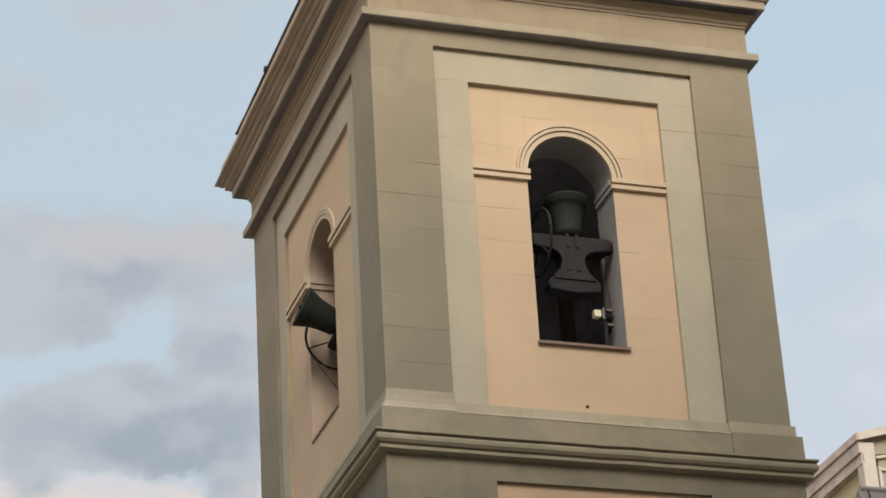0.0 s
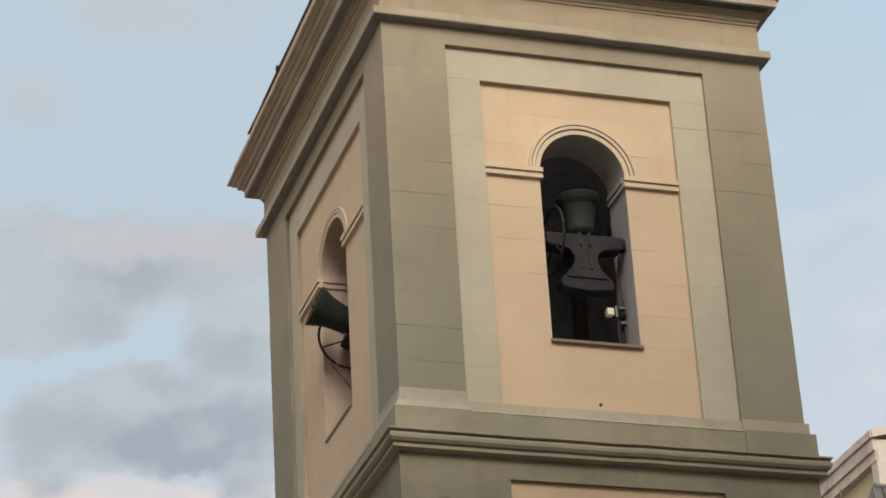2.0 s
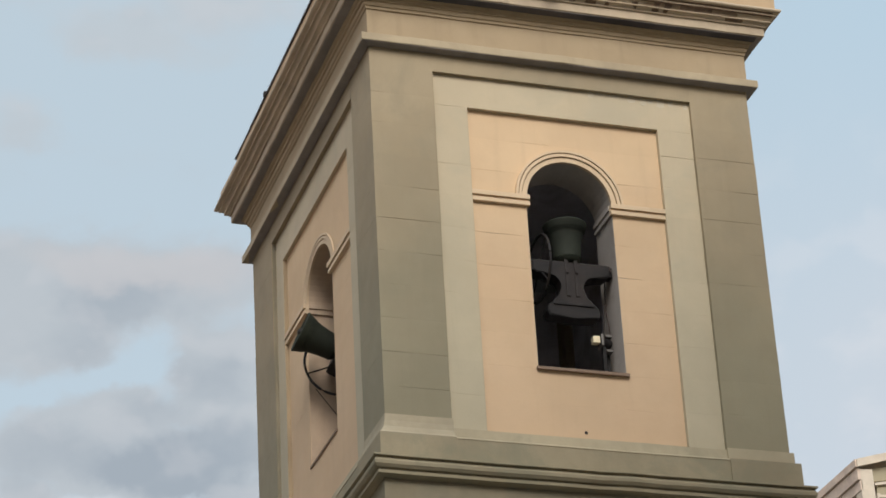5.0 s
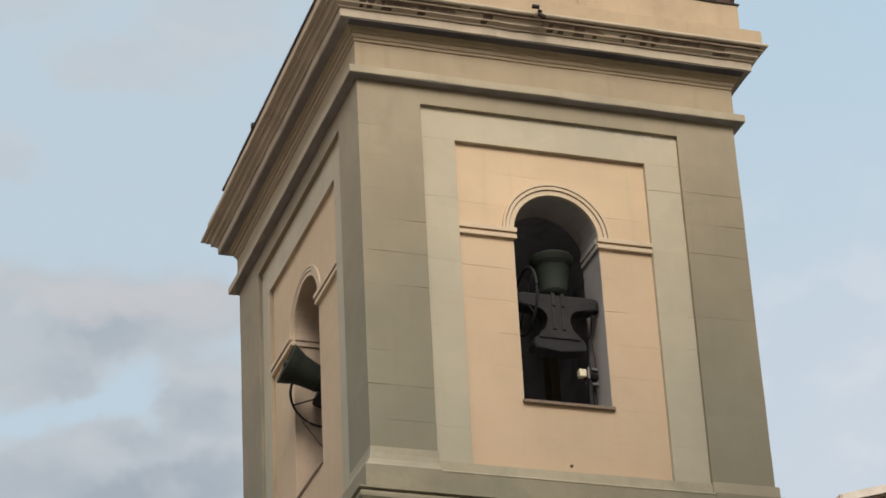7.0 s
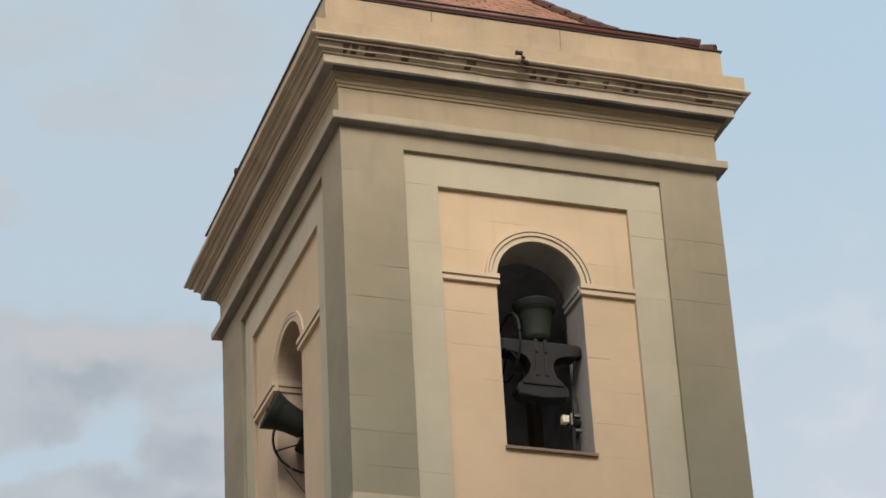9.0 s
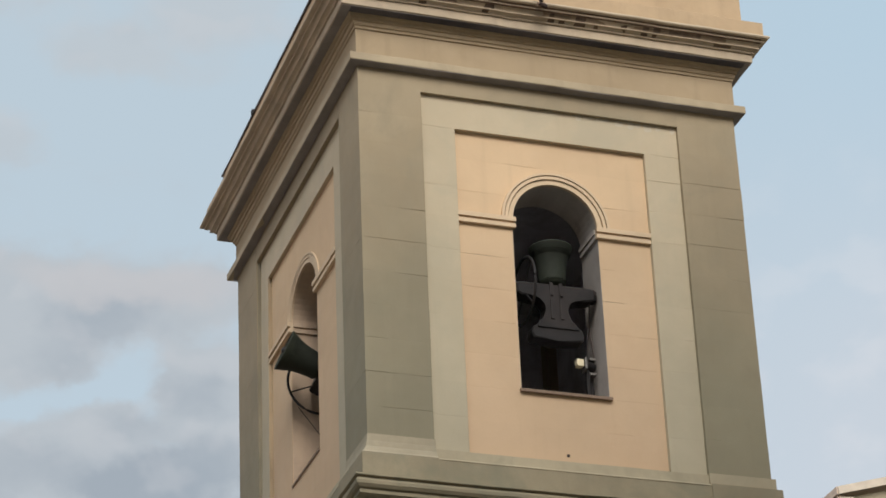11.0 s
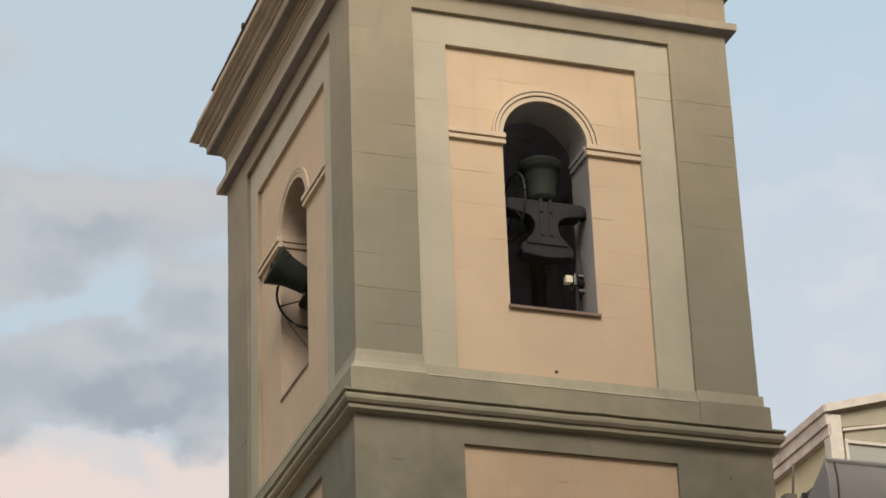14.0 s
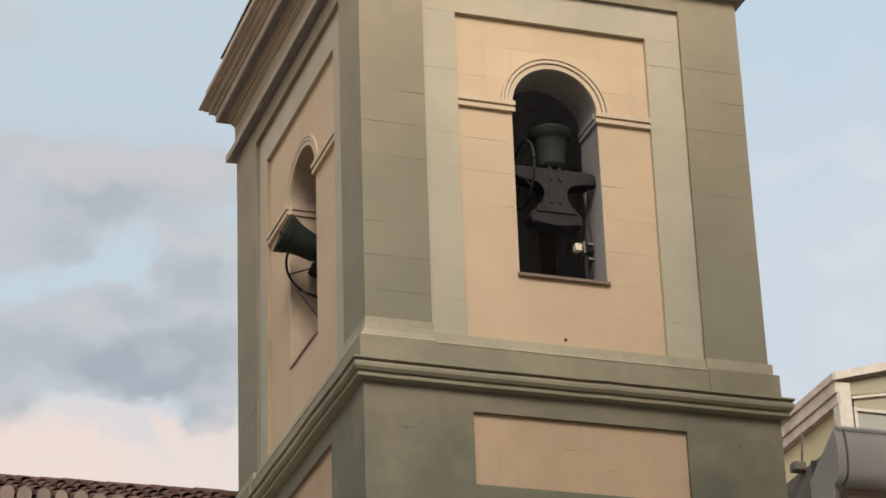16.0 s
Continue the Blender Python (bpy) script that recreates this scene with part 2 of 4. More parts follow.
BASE_LIGHT = surface("base_cap_plaster", (0.43, 0.372, 0.262), 0.9, spread=0.15, stain=(0.31, 0.285, 0.205), stain_amount=0.6, streaks=0.1)
BASE_COVE = surface("base_cove_plaster", (0.375, 0.325, 0.232), 0.9, spread=0.15, stain=(0.30, 0.275, 0.2), stain_amount=0.6, streaks=0.1, blotch=2.5)
TRIM = surface("arch_plaster", (0.62, 0.48, 0.325), 0.85, spread=0.06, stain=(0.42, 0.31, 0.2), stain_amount=0.3)
INNER = surface("belfry_plaster", (0.53, 0.525, 0.545), 0.95, spread=0.18, stain=(0.28, 0.27, 0.27), stain_amount=0.5, streaks=0.2)
REVEAL = surface("reveal_plaster", (0.41, 0.375, 0.34), 0.95, spread=0.12, stain=(0.22, 0.19, 0.165), stain_amount=0.5, streaks=0.15)
SILLS = surface("sill_slate", (0.235, 0.165, 0.12), 0.7, spread=0.2)
GUTTER_RED = surface("russet_gutter", (0.14, 0.045, 0.032), 0.5, spread=0.25, spec=0.5)
DARK = surface("dark_flashing", (0.05, 0.036, 0.032), 0.6, spread=0.3, metal=0.3)
TERRACOTTA = surface("terracotta", (0.30, 0.15, 0.095), 0.85, spread=0.25, stain=(0.16, 0.11, 0.085), stain_amount=0.6, by_piece=0.12, blotch=2.0)
OLD_TILE = surface("weathered_tile", (0.115, 0.060, 0.045), 0.95, spread=0.3, stain=(0.07, 0.05, 0.042), stain_amount=0.7, by_piece=0.2, blotch=3.0)
MORTAR = surface("tile_mortar", (0.25, 0.185, 0.15), 0.95, spread=0.15, stain=(0.2, 0.17, 0.14), stain_amount=0.4, by_piece=0.12, blotch=4.0)
BRONZE = surface("bell_bronze", (0.023, 0.0265, 0.020), 0.7, metal=0.05, spread=0.3, stain=(0.046, 0.055, 0.037), stain_amount=0.5, spec=0.2)
IRON = surface("painted_iron", (0.017, 0.0155, 0.016), 0.6, metal=0.2, spread=0.25, stain=(0.05, 0.036, 0.03), stain_amount=0.4)
BRICK = surface("bared_brick", (0.20, 0.145, 0.105), 0.95, spread=0.3, stain=(0.12, 0.08, 0.06), stain_amount=0.6, blotch=6.0)
STEEL = surface("bracket_steel", (0.16, 0.15, 0.14), 0.5, metal=0.6, spread=0.2)
CREAM = surface("cream_plastic", (0.80, 0.70, 0.48), 0.5, spread=0.05)
ZINC = surface("zinc_gutter", (0.47, 0.435, 0.405), 0.5, metal=0.1, spread=0.15, stain=(0.27, 0.215, 0.17), stain_amount=0.6, bump=0.05, spec=0.5, blotch=3.0)
WOOD = surface("painted_fascia", (0.66, 0.54, 0.44), 0.8, spread=0.15, stain=(0.36, 0.26, 0.20), stain_amount=0.5, blotch=5.0)
PANES = surface("frosted_pane", (0.36, 0.345, 0.285), 0.5, spread=0.05, bump=0.0, spec=0.5)
GREY_WALL = surface("grey_render", (0.135, 0.115, 0.093), 0.9, spread=0.25, stain=(0.09, 0.07, 0.055), stain_amount=0.4)
# duller peach for the lower panels, their weaker light put into the colour
PINK_DARK = surface("dark_peach_plaster", (0.53, 0.375, 0.24), 0.9, spread=0.10, stain=(0.50, 0.38, 0.27), stain_amount=0.5, streaks=0.15)
CREAM_WALL = surface("cream_wall", (0.66, 0.55, 0.33), 0.9, spread=0.06)
WHITE = surface("white_joinery", (0.64, 0.56, 0.455), 0.75, spread=0.08, stain=(0.5, 0.41, 0.32), stain_amount=0.4, blotch=6.0)
BLIND = surface("canvas_blind", (0.37, 0.325, 0.225), 0.9, spread=0.10)
BROWN = surface("brown_soffit", (0.40, 0.27, 0.195), 0.8, spread=0.25)
CHURCH = surface("church_plaster", (0.50, 0.44, 0.36), 0.9, spread=0.1, stain=(0.40, 0.34, 0.27), stain_amount=0.3)
PAVING = surface("square_paving", (0.35, 0.33, 0.30), 0.9, spread=0.2, stain=(0.18, 0.165, 0.15), stain_amount=0.5, blotch=0.3, grain=25.0)


# ---- builders ----
ORIGIN = {}          # where each thing's Empty stands


def thing(name, at, label, category, group="", kind=""):
    ob = new(name)
    ob.empty_display_size = 0.3
    ob.location = at
    ORIGIN[ob] = Vector(at)
    return tagged(ob, label, category, group, kind)


def flat_mesh(name, bm, material):
    bmesh.ops.recalc_face_normals(bm, faces=bm.faces)
    data = bpy.data.meshes.new(name)
    bm.to_mesh(data)
    bm.free()
    data.materials.append(material)
    return data


def part(name, bm, material, parent=None, label="", smooth=False):
    """One mesh, given in world places, under a thing or a part."""
    data = flat_mesh(name, bm, material) if isinstance(bm, bmesh.types.BMesh) else bm
    if smooth:
        for face in data.polygons:
            face.use_smooth = True
    ob = new(name, data)
    at = ORIGIN.get(parent, Vector((0, 0, 0)))
    if parent:
        ob.parent = parent
        ob.location = -at
    ORIGIN[ob] = Vector((0, 0, 0))
    return tagged(ob, label)


def box(lo, hi, bevel=0.0, bm=None):
    bm = bm or bmesh.new()
    made = bmesh.ops.create_cube(bm, size=1.0)["verts"]
    for w in made:
        w.co = Vector([lo[k] + (w.co[k] + 0.5) * (hi[k] - lo[k]) for k in range(3)])
    if bevel:
        edges = list({e for w in made for e in w.link_edges})
        bmesh.ops.bevel(bm, geom=edges, offset=bevel, segments=2, affect="EDGES", profile=0.6)
    return bm


def prism(outline, place, depth0, depth1, bm=None):
    """An outline of (u, z) pulled from depth0 to depth1; place(u, depth, z) gives the world."""
    bm = bm or bmesh.new()
    a = [bm.verts.new(place(u, depth0, z)) for u, z in outline]
    b = [bm.verts.new(place(u, depth1, z)) for u, z in outline]
    bm.faces.new(a)
    bm.faces.new(b[::-1])
    for k in range(len(a)):
        bm.faces.new((a[k], b[k], b[k - 1], a[k - 1]))
    return bm


def tube(points, radius, sides=8, bm=None, closed=False):
    """A round bar along points."""
    bm = bm or bmesh.new()
    points = [Vector(p) for p in points]
    rings = []
    count = len(points)
    for k, p in enumerate(points):
        before = points[k - 1] if k or closed else p
        after = points[(k + 1) % count] if k < count - 1 or closed else p
        way = (after - before).normalized()
        side = way.cross(Vector((0, 0, 1)))
        if side.length < 0.05:
            side = way.cross(Vector((0, 1, 0)))
        side.normalize()
        up = side.cross(way)
        rings.append([bm.verts.new(p + radius * (math.cos(math.tau * s / sides) * side + math.sin(math.tau * s / sides) * up)) for s in range(sides)])
    for k in range(count if closed else count - 1):
        a, b = rings[k], rings[(k + 1) % count]
        for s in range(sides):
            bm.faces.new((a[s], a[(s + 1) % sides], b[(s + 1) % sides], b[s]))
    if not closed:
        bm.faces.new(rings[0][::-1])
        bm.faces.new(rings[-1])
    return bm


def lathe(outline, steps=40, bm=None):
    """(radius, z) turned about z, closed."""
    bm = bm or bmesh.new()
    rings = []
    for r, z in outline:
        rings.append([bm.verts.new((r * math.cos(math.tau * s / steps), r * math.sin(math.tau * s / steps), z)) for s in range(steps)] if r > 1e-6
                     else [bm.verts.new((0, 0, z))])
    for a, b in zip(rings, rings[1:]):
        for s in range(steps):
            t = (s + 1) % steps
            if len(a) == 1:
                bm.faces.new((a[0], b[t], b[s]))
            elif len(b) == 1:
                bm.faces.new((a[s], a[t], b[0]))
            else:
                bm.faces.new((a[s], a[t], b[t], b[s]))
    return bm


# ---- the square ----
ground = part("ground", prism([(-2500, -2500), (2500, -2500), (2500, 2500), (-2500, 2500)], lambda u, d, z: (u, z, d), -0.4, 0.0), PAVING)
# unseen walls, added and sized to block low sky and sun
facade = part("wall_south", box((-46, -30, 0), (-9.3, -25.6, 27.0)), CHURCH)
tagged(facade, "added plain wall, unseen, that blocks light", "wall", kind="structure")
for side, lo, hi in (("wall_west", (-20, -25.6, 0), (-16, 40, 19)), ("wall_east", (46, -25.6, 0), (50, 50, 17)), ("wall_north", (-46, 50, 0), (50, 54, 16))):
    tagged(part(side, box(lo, hi), CHURCH), "added plain wall, unseen, that blocks light", "wall", kind="structure")
near = part("wall_square", box((-5.1, -30, 0), (46, -25.6, 27.0)), CHURCH)
tagged(near, "added plain wall, unseen, that blocks light", "wall", kind="structure")
# added unseen wall that shades the tower's lower right
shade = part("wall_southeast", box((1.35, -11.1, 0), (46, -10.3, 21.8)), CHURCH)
tagged(shade, "added plain wall, unseen, that blocks light", "wall", kind="structure")
tagged(ground, "worn grey stone paving of a town square", "ground", kind="structure")

# ---- the bell tower ----
W, D = 4.60, 5.36                   # front and side
A_X, A_N, A_F = 0.736, 0.78, 0.86   # corner pilasters: on the front, near and far on the side
B_X, B_N, B_F = 1.139, 1.194, 1.278 # where the pale surrounds end
D1_FRONT, D1_SIDE, D2 = 0.048, 0.055, 0.103    # depth of the surround and of the peach field
YC = 2.665                          # middle of the side opening
HALF, HALF_SIDE = 0.508, 0.555         # half width of the front and side openings
SILL, SPRING = -0.282, 1.805
JOINTS = [-1.13, -0.70, -0.295, 0.105, 0.507, 0.91, 1.315, 1.72, 2.11, 2.515, 2.905, 3.25, 3.47]
Z0 = ZO
tower = thing("bell_tower", (W / 2, D / 2, 0), "square plastered bell tower in grey-green and peach with heavy cornice", "bell tower")
wobble = random.Random(5)


def front(u, d, z):
    return (u, d, z + Z0)


SKEW = 0.006        # the side is not quite square to the front


def left(u, d, z):
    return (d - (SKEW * u if z > -1.2 else 0.0), u, z + Z0)


def back(u, d, z):
    return (u, D - d, z + Z0)


def right(u, d, z):
    return (W - d, u, z + Z0)


SIDES = {  # place, length, pilaster ends, frame ends, middle, open
    "front": (front, W, A_X, W - A_X, B_X, W - B_X - 0.02, W / 2, True),
    "left": (left, D, A_N, D - A_F, B_N, D - B_F, YC, True),
    "back": (back, W, A_X, W - A_X, B_X, W - B_X, W / 2, False),
    "right": (right, D, A_N, D - A_F, B_N, D - B_F, YC, False),
}


def ring(outline, jitter=0.0, right_scale=1.0, steps=14, name="moulding", material=None, parent=None, label="", seed=1, skew=0.0):
    """A moulding that runs round the tower: an outline of (out, z), open, mitred at the corners."""
    rnd = random.Random(seed)
    bm = bmesh.new()
    loops = []
    corners = ((0, 0), (1, 0), (1, 1), (0, 1))
    stations = []
    for k in range(4):
        c0, c1 = corners[k], corners[(k + 1) % 4]
        for s in range(steps):
            f = s / steps
            stations.append((c0[0] + (c1[0] - c0[0]) * f, c0[1] + (c1[1] - c0[1]) * f, rnd.gauss(0, jitter), rnd.gauss(0, jitter)))
    for cx, cy, jz, je in stations:
        loop = []
        for out, z in outline:
            o = out + je
            orr = o * right_scale
            x = -o + cx * (W + o + orr)
            y = -o + cy * (D + 2 * o)
            x -= skew * max(0.0, y) * (1 - cx)
            loop.append(bm.verts.new((x, y, z + jz + Z0)))
        loops.append(loop)
    for a, b in zip(loops, loops[1:] + loops[:1]):
        for k in range(len(outline)):
            bm.faces.new((a[k], a[k - 1], b[k - 1], b[k]))
    return part(name, bm, material, parent, label)


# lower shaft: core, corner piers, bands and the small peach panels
core = part("lower_wall", box((0.0, 0.0, 0), (W, D, Z0 - 1.77)), GREEN_DARK, tower)
LOW = -0.05
lo_z, lo_b = -2.005, -2.81
for key, (c0, c1) in {"front": (1.142, W - 1.047), "left": (1.16, D - 1.35), "back": (1.14, W - 1.14), "right": (1.30, D - 1.35)}.items():
    place, length = SIDES[key][0], SIDES[key][1]
    ends = (LOW, length - LOW + 0.018) if key in ("front", "back") else (0.002, length - 0.002)
    for u0, u1, za, zb in ((ends[0], c0, -Z0, -1.77), (c1, ends[1], -Z0, -1.77), (c0, c1, lo_z, -1.77), (c0, c1, -6.2, lo_b), (c0, c1, -Z0, -9.5)):
        part("shaft_band", prism([(u0, za), (u1, za), (u1, zb), (u0, zb)], place, LOW, 0.01), GREEN_DARK, tower)
    part("panel", prism([(c0 + 0.002, lo_b + 0.002), (c1 - 0.002, lo_b + 0.002), (c1 - 0.002, lo_z - 0.002), (c0 + 0.002, lo_z - 0.002)], place, -0.006, 0.008), PINK_DARK, tower, "small sunk peach panel")

ring([(-0.3, -1.565), (0.175, -1.555), (0.195, -1.562), (0.196, -1.580), (0.152, -1.590), (0.152, -1.600), (0.172, -1.607), (0.186, -1.634), (0.183, -1.668), (0.160, -1.698), (0.124, -1.706), (0.122, -1.716), (0.138, -1.720), (0.138, -1.756), (0.10, -1.772), (0.05, -1.778), (-0.3, -1.79)],
     0.003, name="string_course", material=BASE, parent=tower, label="moulded grey-green string course", seed=2)
ring([(-0.35, -1.60), (0.072, -1.60), (0.070, -1.275), (0.030, -1.258), (-0.35, -1.258)],
     0.002, name="base_course", material=BASE, parent=tower, seed=3)
ring([(0.0, -1.262), (0.0735, -1.284), (0.0765, -1.276), (0.070, -1.262), (0.034, -1.2535), (0.0, -1.2535)], 0.0015, name="base_arris", material=BASE_LIGHT, parent=tower, seed=3)
ring([(-0.35, -1.262), (0.020, -1.260), (0.014, -1.135), (-0.04, -1.112), (-0.35, -1.105)], 0.002, name="base_cap", material=BASE_LIGHT, parent=tower, seed=13)
for x0, x1 in ((0, A_X), (W - A_X, W)):
    for y0, y1 in ((0, A_N), (D - A_F, D)):
        ex0, ex1 = (x0 - 1 if x0 == 0 else x0), (x1 + 1 if x1 == W else x1)
        steps = [(0.088, -1.595), (0.086, -1.262), (0.036, -1.258), (0.034, -1.122)]
        if not x0 and not y0:       # the weathered corner: a worn cove in place of the step
            steps = [(0.088, -1.595), (0.086, -1.265), (0.055, -1.235), (0.022, -1.17), (0.008, -1.10), (0.003, -1.02)]
        def stack(levels):
            bm = bmesh.new()
            loops = []
            for e, z in levels:
                lx, hx = (x0 - e if x0 == 0 else x0 - 0.012), (x1 + e if x1 == W else x1 + 0.012)
                ly, hy = (y0 - e if y0 == 0 else y0 - 0.002), (y1 + e if y1 == D else y1 + 0.012)
                loops.append([bm.verts.new((x, y, z + Z0)) for x, y in ((lx, ly), (hx, ly), (hx, hy), (lx, hy))])
            for q, r in zip(loops, loops[1:]):
                for k in range(4):
                    bm.faces.new((q[k - 1], q[k], r[k], r[k - 1]))
            bm.faces.new(loops[0][::-1])
            bm.faces.new(loops[-1])
            return bm

        block = part("plinth_block", stack(steps[:2] if not x0 and not y0 else steps), BASE, tower)
        if not x0 and not y0:
            part("plinth_cove", stack(steps[1:]), BASE_COVE, block, "pale weathered plaster cove")
        if x0 or y0:        # the paler weathered cap over the step
            lx, hx = (x0 - 0.039 if x0 == 0 else x0 - 0.014), (x1 + 0.039 if x1 == W else x1 + 0.014)
            ly, hy = (y0 - 0.039 if y0 == 0 else y0 - 0.004), (y1 + 0.039 if y1 == D else y1 + 0.014)
            part("plinth_cap", box((lx, ly, Z0 - 1.256), (hx, hy, Z0 - 1.118), 0.006), BASE_LIGHT, block)

# belfry: four thick walls, those of the front and the side pierced by an arched opening
ARC = [(math.cos(math.pi * k / 24), math.sin(math.pi * k / 24)) for k in range(25)]     # from the right springing over to the left


def pierced(place, u0, u1, z0, z1, uc, d0, d1, half, rise, bm=None):
    """A wall from u0 to u1 with the arched opening right through it, one closed mesh."""
    bm = bm or bmesh.new()
    arch = [(uc + half * c, SPRING + half * rise * s) for c, s in ARC]
    inner = [(uc + half, SILL)] + arch + [(uc - half, SILL)]
    outer = [(u1, SILL)]
    for c, s in ARC:
        t = min((u1 - uc) / max(c, 1e-6) if c > 0 else (uc - u0) / max(-c, 1e-6), (z1 - SPRING) / max(s, 1e-6))
        outer.append((uc + c * t, SPRING + s * t))
    outer.append((u0, SILL))
    layers = []
    for d in (d0, d1):
        layers.append(([bm.verts.new(place(u, d, z)) for u, z in inner], [bm.verts.new(place(u, d, z)) for u, z in outer],
                       [bm.verts.new(place(u, d, z0)) for u in (u0, u1)], [bm.verts.new(place(u, d, z1)) for u in (u0, u1)]))
    for (i, o, b, t) in layers:
        for k in range(len(i) - 1):
            bm.faces.new((i[k], i[k + 1], o[k + 1], o[k]))
        bm.faces.new((b[0], b[1], o[0], i[0], i[-1], o[-1]))
        # upper corners
        kr = max(k for k in range(len(outer)) if outer[k][0] > u1 - 1e-6)
        kl = min(k for k in range(len(outer)) if outer[k][0] < u0 + 1e-6)
        bm.faces.new((o[kr], o[kr + 1], t[1]))
        bm.faces.new((o[kl - 1], o[kl], t[0]))
    (i, o, b, t), (i2, o2, b2, t2) = layers
    for k in range(len(i) - 1):
        bm.faces.new((i[k], i[k + 1], i2[k + 1], i2[k]))
    bm.faces.new((i[-1], i[0], i2[0], i2[-1]))
    return bm


def edge_at(z, uc, r, rise):
    # half width of what the arch takes out of the field at height z
    if z <= SPRING:
        return r
    return math.sqrt(max(0.0, r * r - ((z - SPRING) / rise) ** 2))


def opening(u, z, salt=0.0):
    """How far a scored joint has opened at a place: nothing along most of it, then a short gap."""
    return 0.0075 * max(0.0, noise.noise(Vector((u * 1.9 + salt, z * 4.3, salt * 0.37))) - 0.02)


def uneven(u0, u1, z, lift, count=9, amount=1.0, salt=0.0):
    """A course's scored edge from u0 to u1, opened here and there."""
    if z < 0.3:
        amount *= 0.3       # smoothed over by later paint
    return [(u, z + lift * amount * opening(u, z, salt)) for u in (u0 + (u1 - u0) * k / count for k in range(count + 1))]


for key, (place, length, a0, a1, b0, b1, uc, is_open) in SIDES.items():
    half = HALF if key == "front" else HALF_SIDE
    ease, rise = (1.0, 1.0) if key == "front" else (0.35, 0.88)      # the side arch is a little flattened
    D1 = D1_FRONT if key == "front" else D1_SIDE
    if is_open:
        wall = part("belfry_wall", pierced(place, a0 - 0.02, a1 + 0.02, -1.6, 3.44, uc, D2 + 0.006, 0.62, half, rise), REVEAL if key == "front" else REVEAL_SIDE, tower)
    else:
        wall = part("belfry_wall", prism([(a0 - 0.02, -1.6), (a1 + 0.02, -1.6), (a1 + 0.02, 3.44), (a0 - 0.02, 3.44)], place, D2 + 0.012, 0.62), INNER, tower)
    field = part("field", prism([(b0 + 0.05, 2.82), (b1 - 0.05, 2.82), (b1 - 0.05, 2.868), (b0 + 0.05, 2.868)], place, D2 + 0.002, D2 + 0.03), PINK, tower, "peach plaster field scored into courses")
    cut = half + 0.03 if is_open else 0.0
    rows = list(zip(JOINTS, JOINTS[1:]))
    for z0, z1 in rows:
        if z0 > 2.84:
            continue
        z1 = min(z1, 2.862)
        za, zb = z0 + 0.0006, z1 - 0.0006
        top_cut = SPRING + (half + 0.03) * rise
        pieces = []
        if not is_open or za > top_cut or zb < SILL:
            pieces.append(uneven(b0 - 0.01, b1 + 0.01, z0, 1, 40, ease) + uneven(b1 + 0.01, b0 - 0.01, z1, -1, 40, ease))
        elif za < SILL < zb:
            pieces.append([(b0 - 0.01, za), (b1 + 0.01, za), (b1 + 0.01, zb), (uc + cut - 0.026, zb), (uc + cut - 0.026, SILL), (uc - cut + 0.026, SILL), (uc - cut + 0.026, zb), (b0 - 0.01, zb)])
        else:
            r = half + 0.004 if zb < SPRING else half + 0.03
            steps = [za + (min(zb, top_cut - 1e-4) - za) * k / 8 for k in range(9)] if zb > SPRING else [za, zb]
            rim_l = [(uc - edge_at(z, uc, r, rise), z) for z in steps]
            rim_r = [(uc + edge_at(z, uc, r, rise), z) for z in steps]
            if zb > top_cut:
                pieces.append([(b0 - 0.01, za)] + rim_l + rim_r[::-1] + [(b1 + 0.01, za), (b1 + 0.01, zb), (b0 - 0.01, zb)])
            else:
                pieces.append(uneven(b0 - 0.01, rim_l[0][0] - 0.004, z0, 1, 16, ease) + rim_l + uneven(rim_l[-1][0] - 0.004, b0 - 0.01, z1, -1, 16, ease))
                pieces.append(uneven(b1 + 0.01, rim_r[0][0] + 0.004, z0, 1, 16, ease) + rim_r + uneven(rim_r[-1][0] + 0.004, b1 + 0.01, z1, -1, 16, ease))
        for outline in pieces:
            shift = wobble.uniform(-0.0007, 0.0007)
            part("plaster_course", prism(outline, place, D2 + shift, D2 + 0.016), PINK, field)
    frame_ = part("frame_head", prism([(a0 - 0.01, 2.862), (a1 + 0.01, 2.862), (a1 + 0.01, 3.258), (a0 - 0.01, 3.258)], place, D1, D2 + 0.03), PALE, tower, "pale grey-green plaster frame")
    for u0, u1 in ((a0 - 0.01, b0), (b1, a1 + 0.01)):
        for z0, z1 in rows:
            if z0 > 2.84:
                continue
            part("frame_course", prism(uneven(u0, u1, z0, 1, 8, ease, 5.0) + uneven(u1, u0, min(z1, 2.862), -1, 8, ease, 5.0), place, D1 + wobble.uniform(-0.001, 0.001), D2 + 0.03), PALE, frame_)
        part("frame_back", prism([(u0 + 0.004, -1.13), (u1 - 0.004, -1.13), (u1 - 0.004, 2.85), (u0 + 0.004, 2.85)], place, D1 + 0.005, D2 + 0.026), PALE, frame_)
    if key == "left":       # thin darker strips paint shade onto the far flanks of frame and pilaster
        part("stained_arris", prism([(b1 - 0.003, -1.13), (b1, -1.13), (b1, 2.86), (b1 - 0.003, 2.86)], place, D1 + 0.001, D2 + 0.004), FRIEZE, frame_)
        part("stained_arris", prism([(a1 - 0.083, -1.10), (a1 - 0.0825, -1.10), (a1 - 0.0825, 3.25), (a1 - 0.083, 3.25)], place, 0.012, D1 - 0.002), GREEN_DARK, frame_)
    part("architrave", prism([(a0 - 0.005, 3.258), (a1 + 0.005, 3.258), (a1 + 0.005, 3.50), (a0 - 0.005, 3.50)], place, 0.0, 0.3), GREEN, tower)
    if not is_open:
        continue
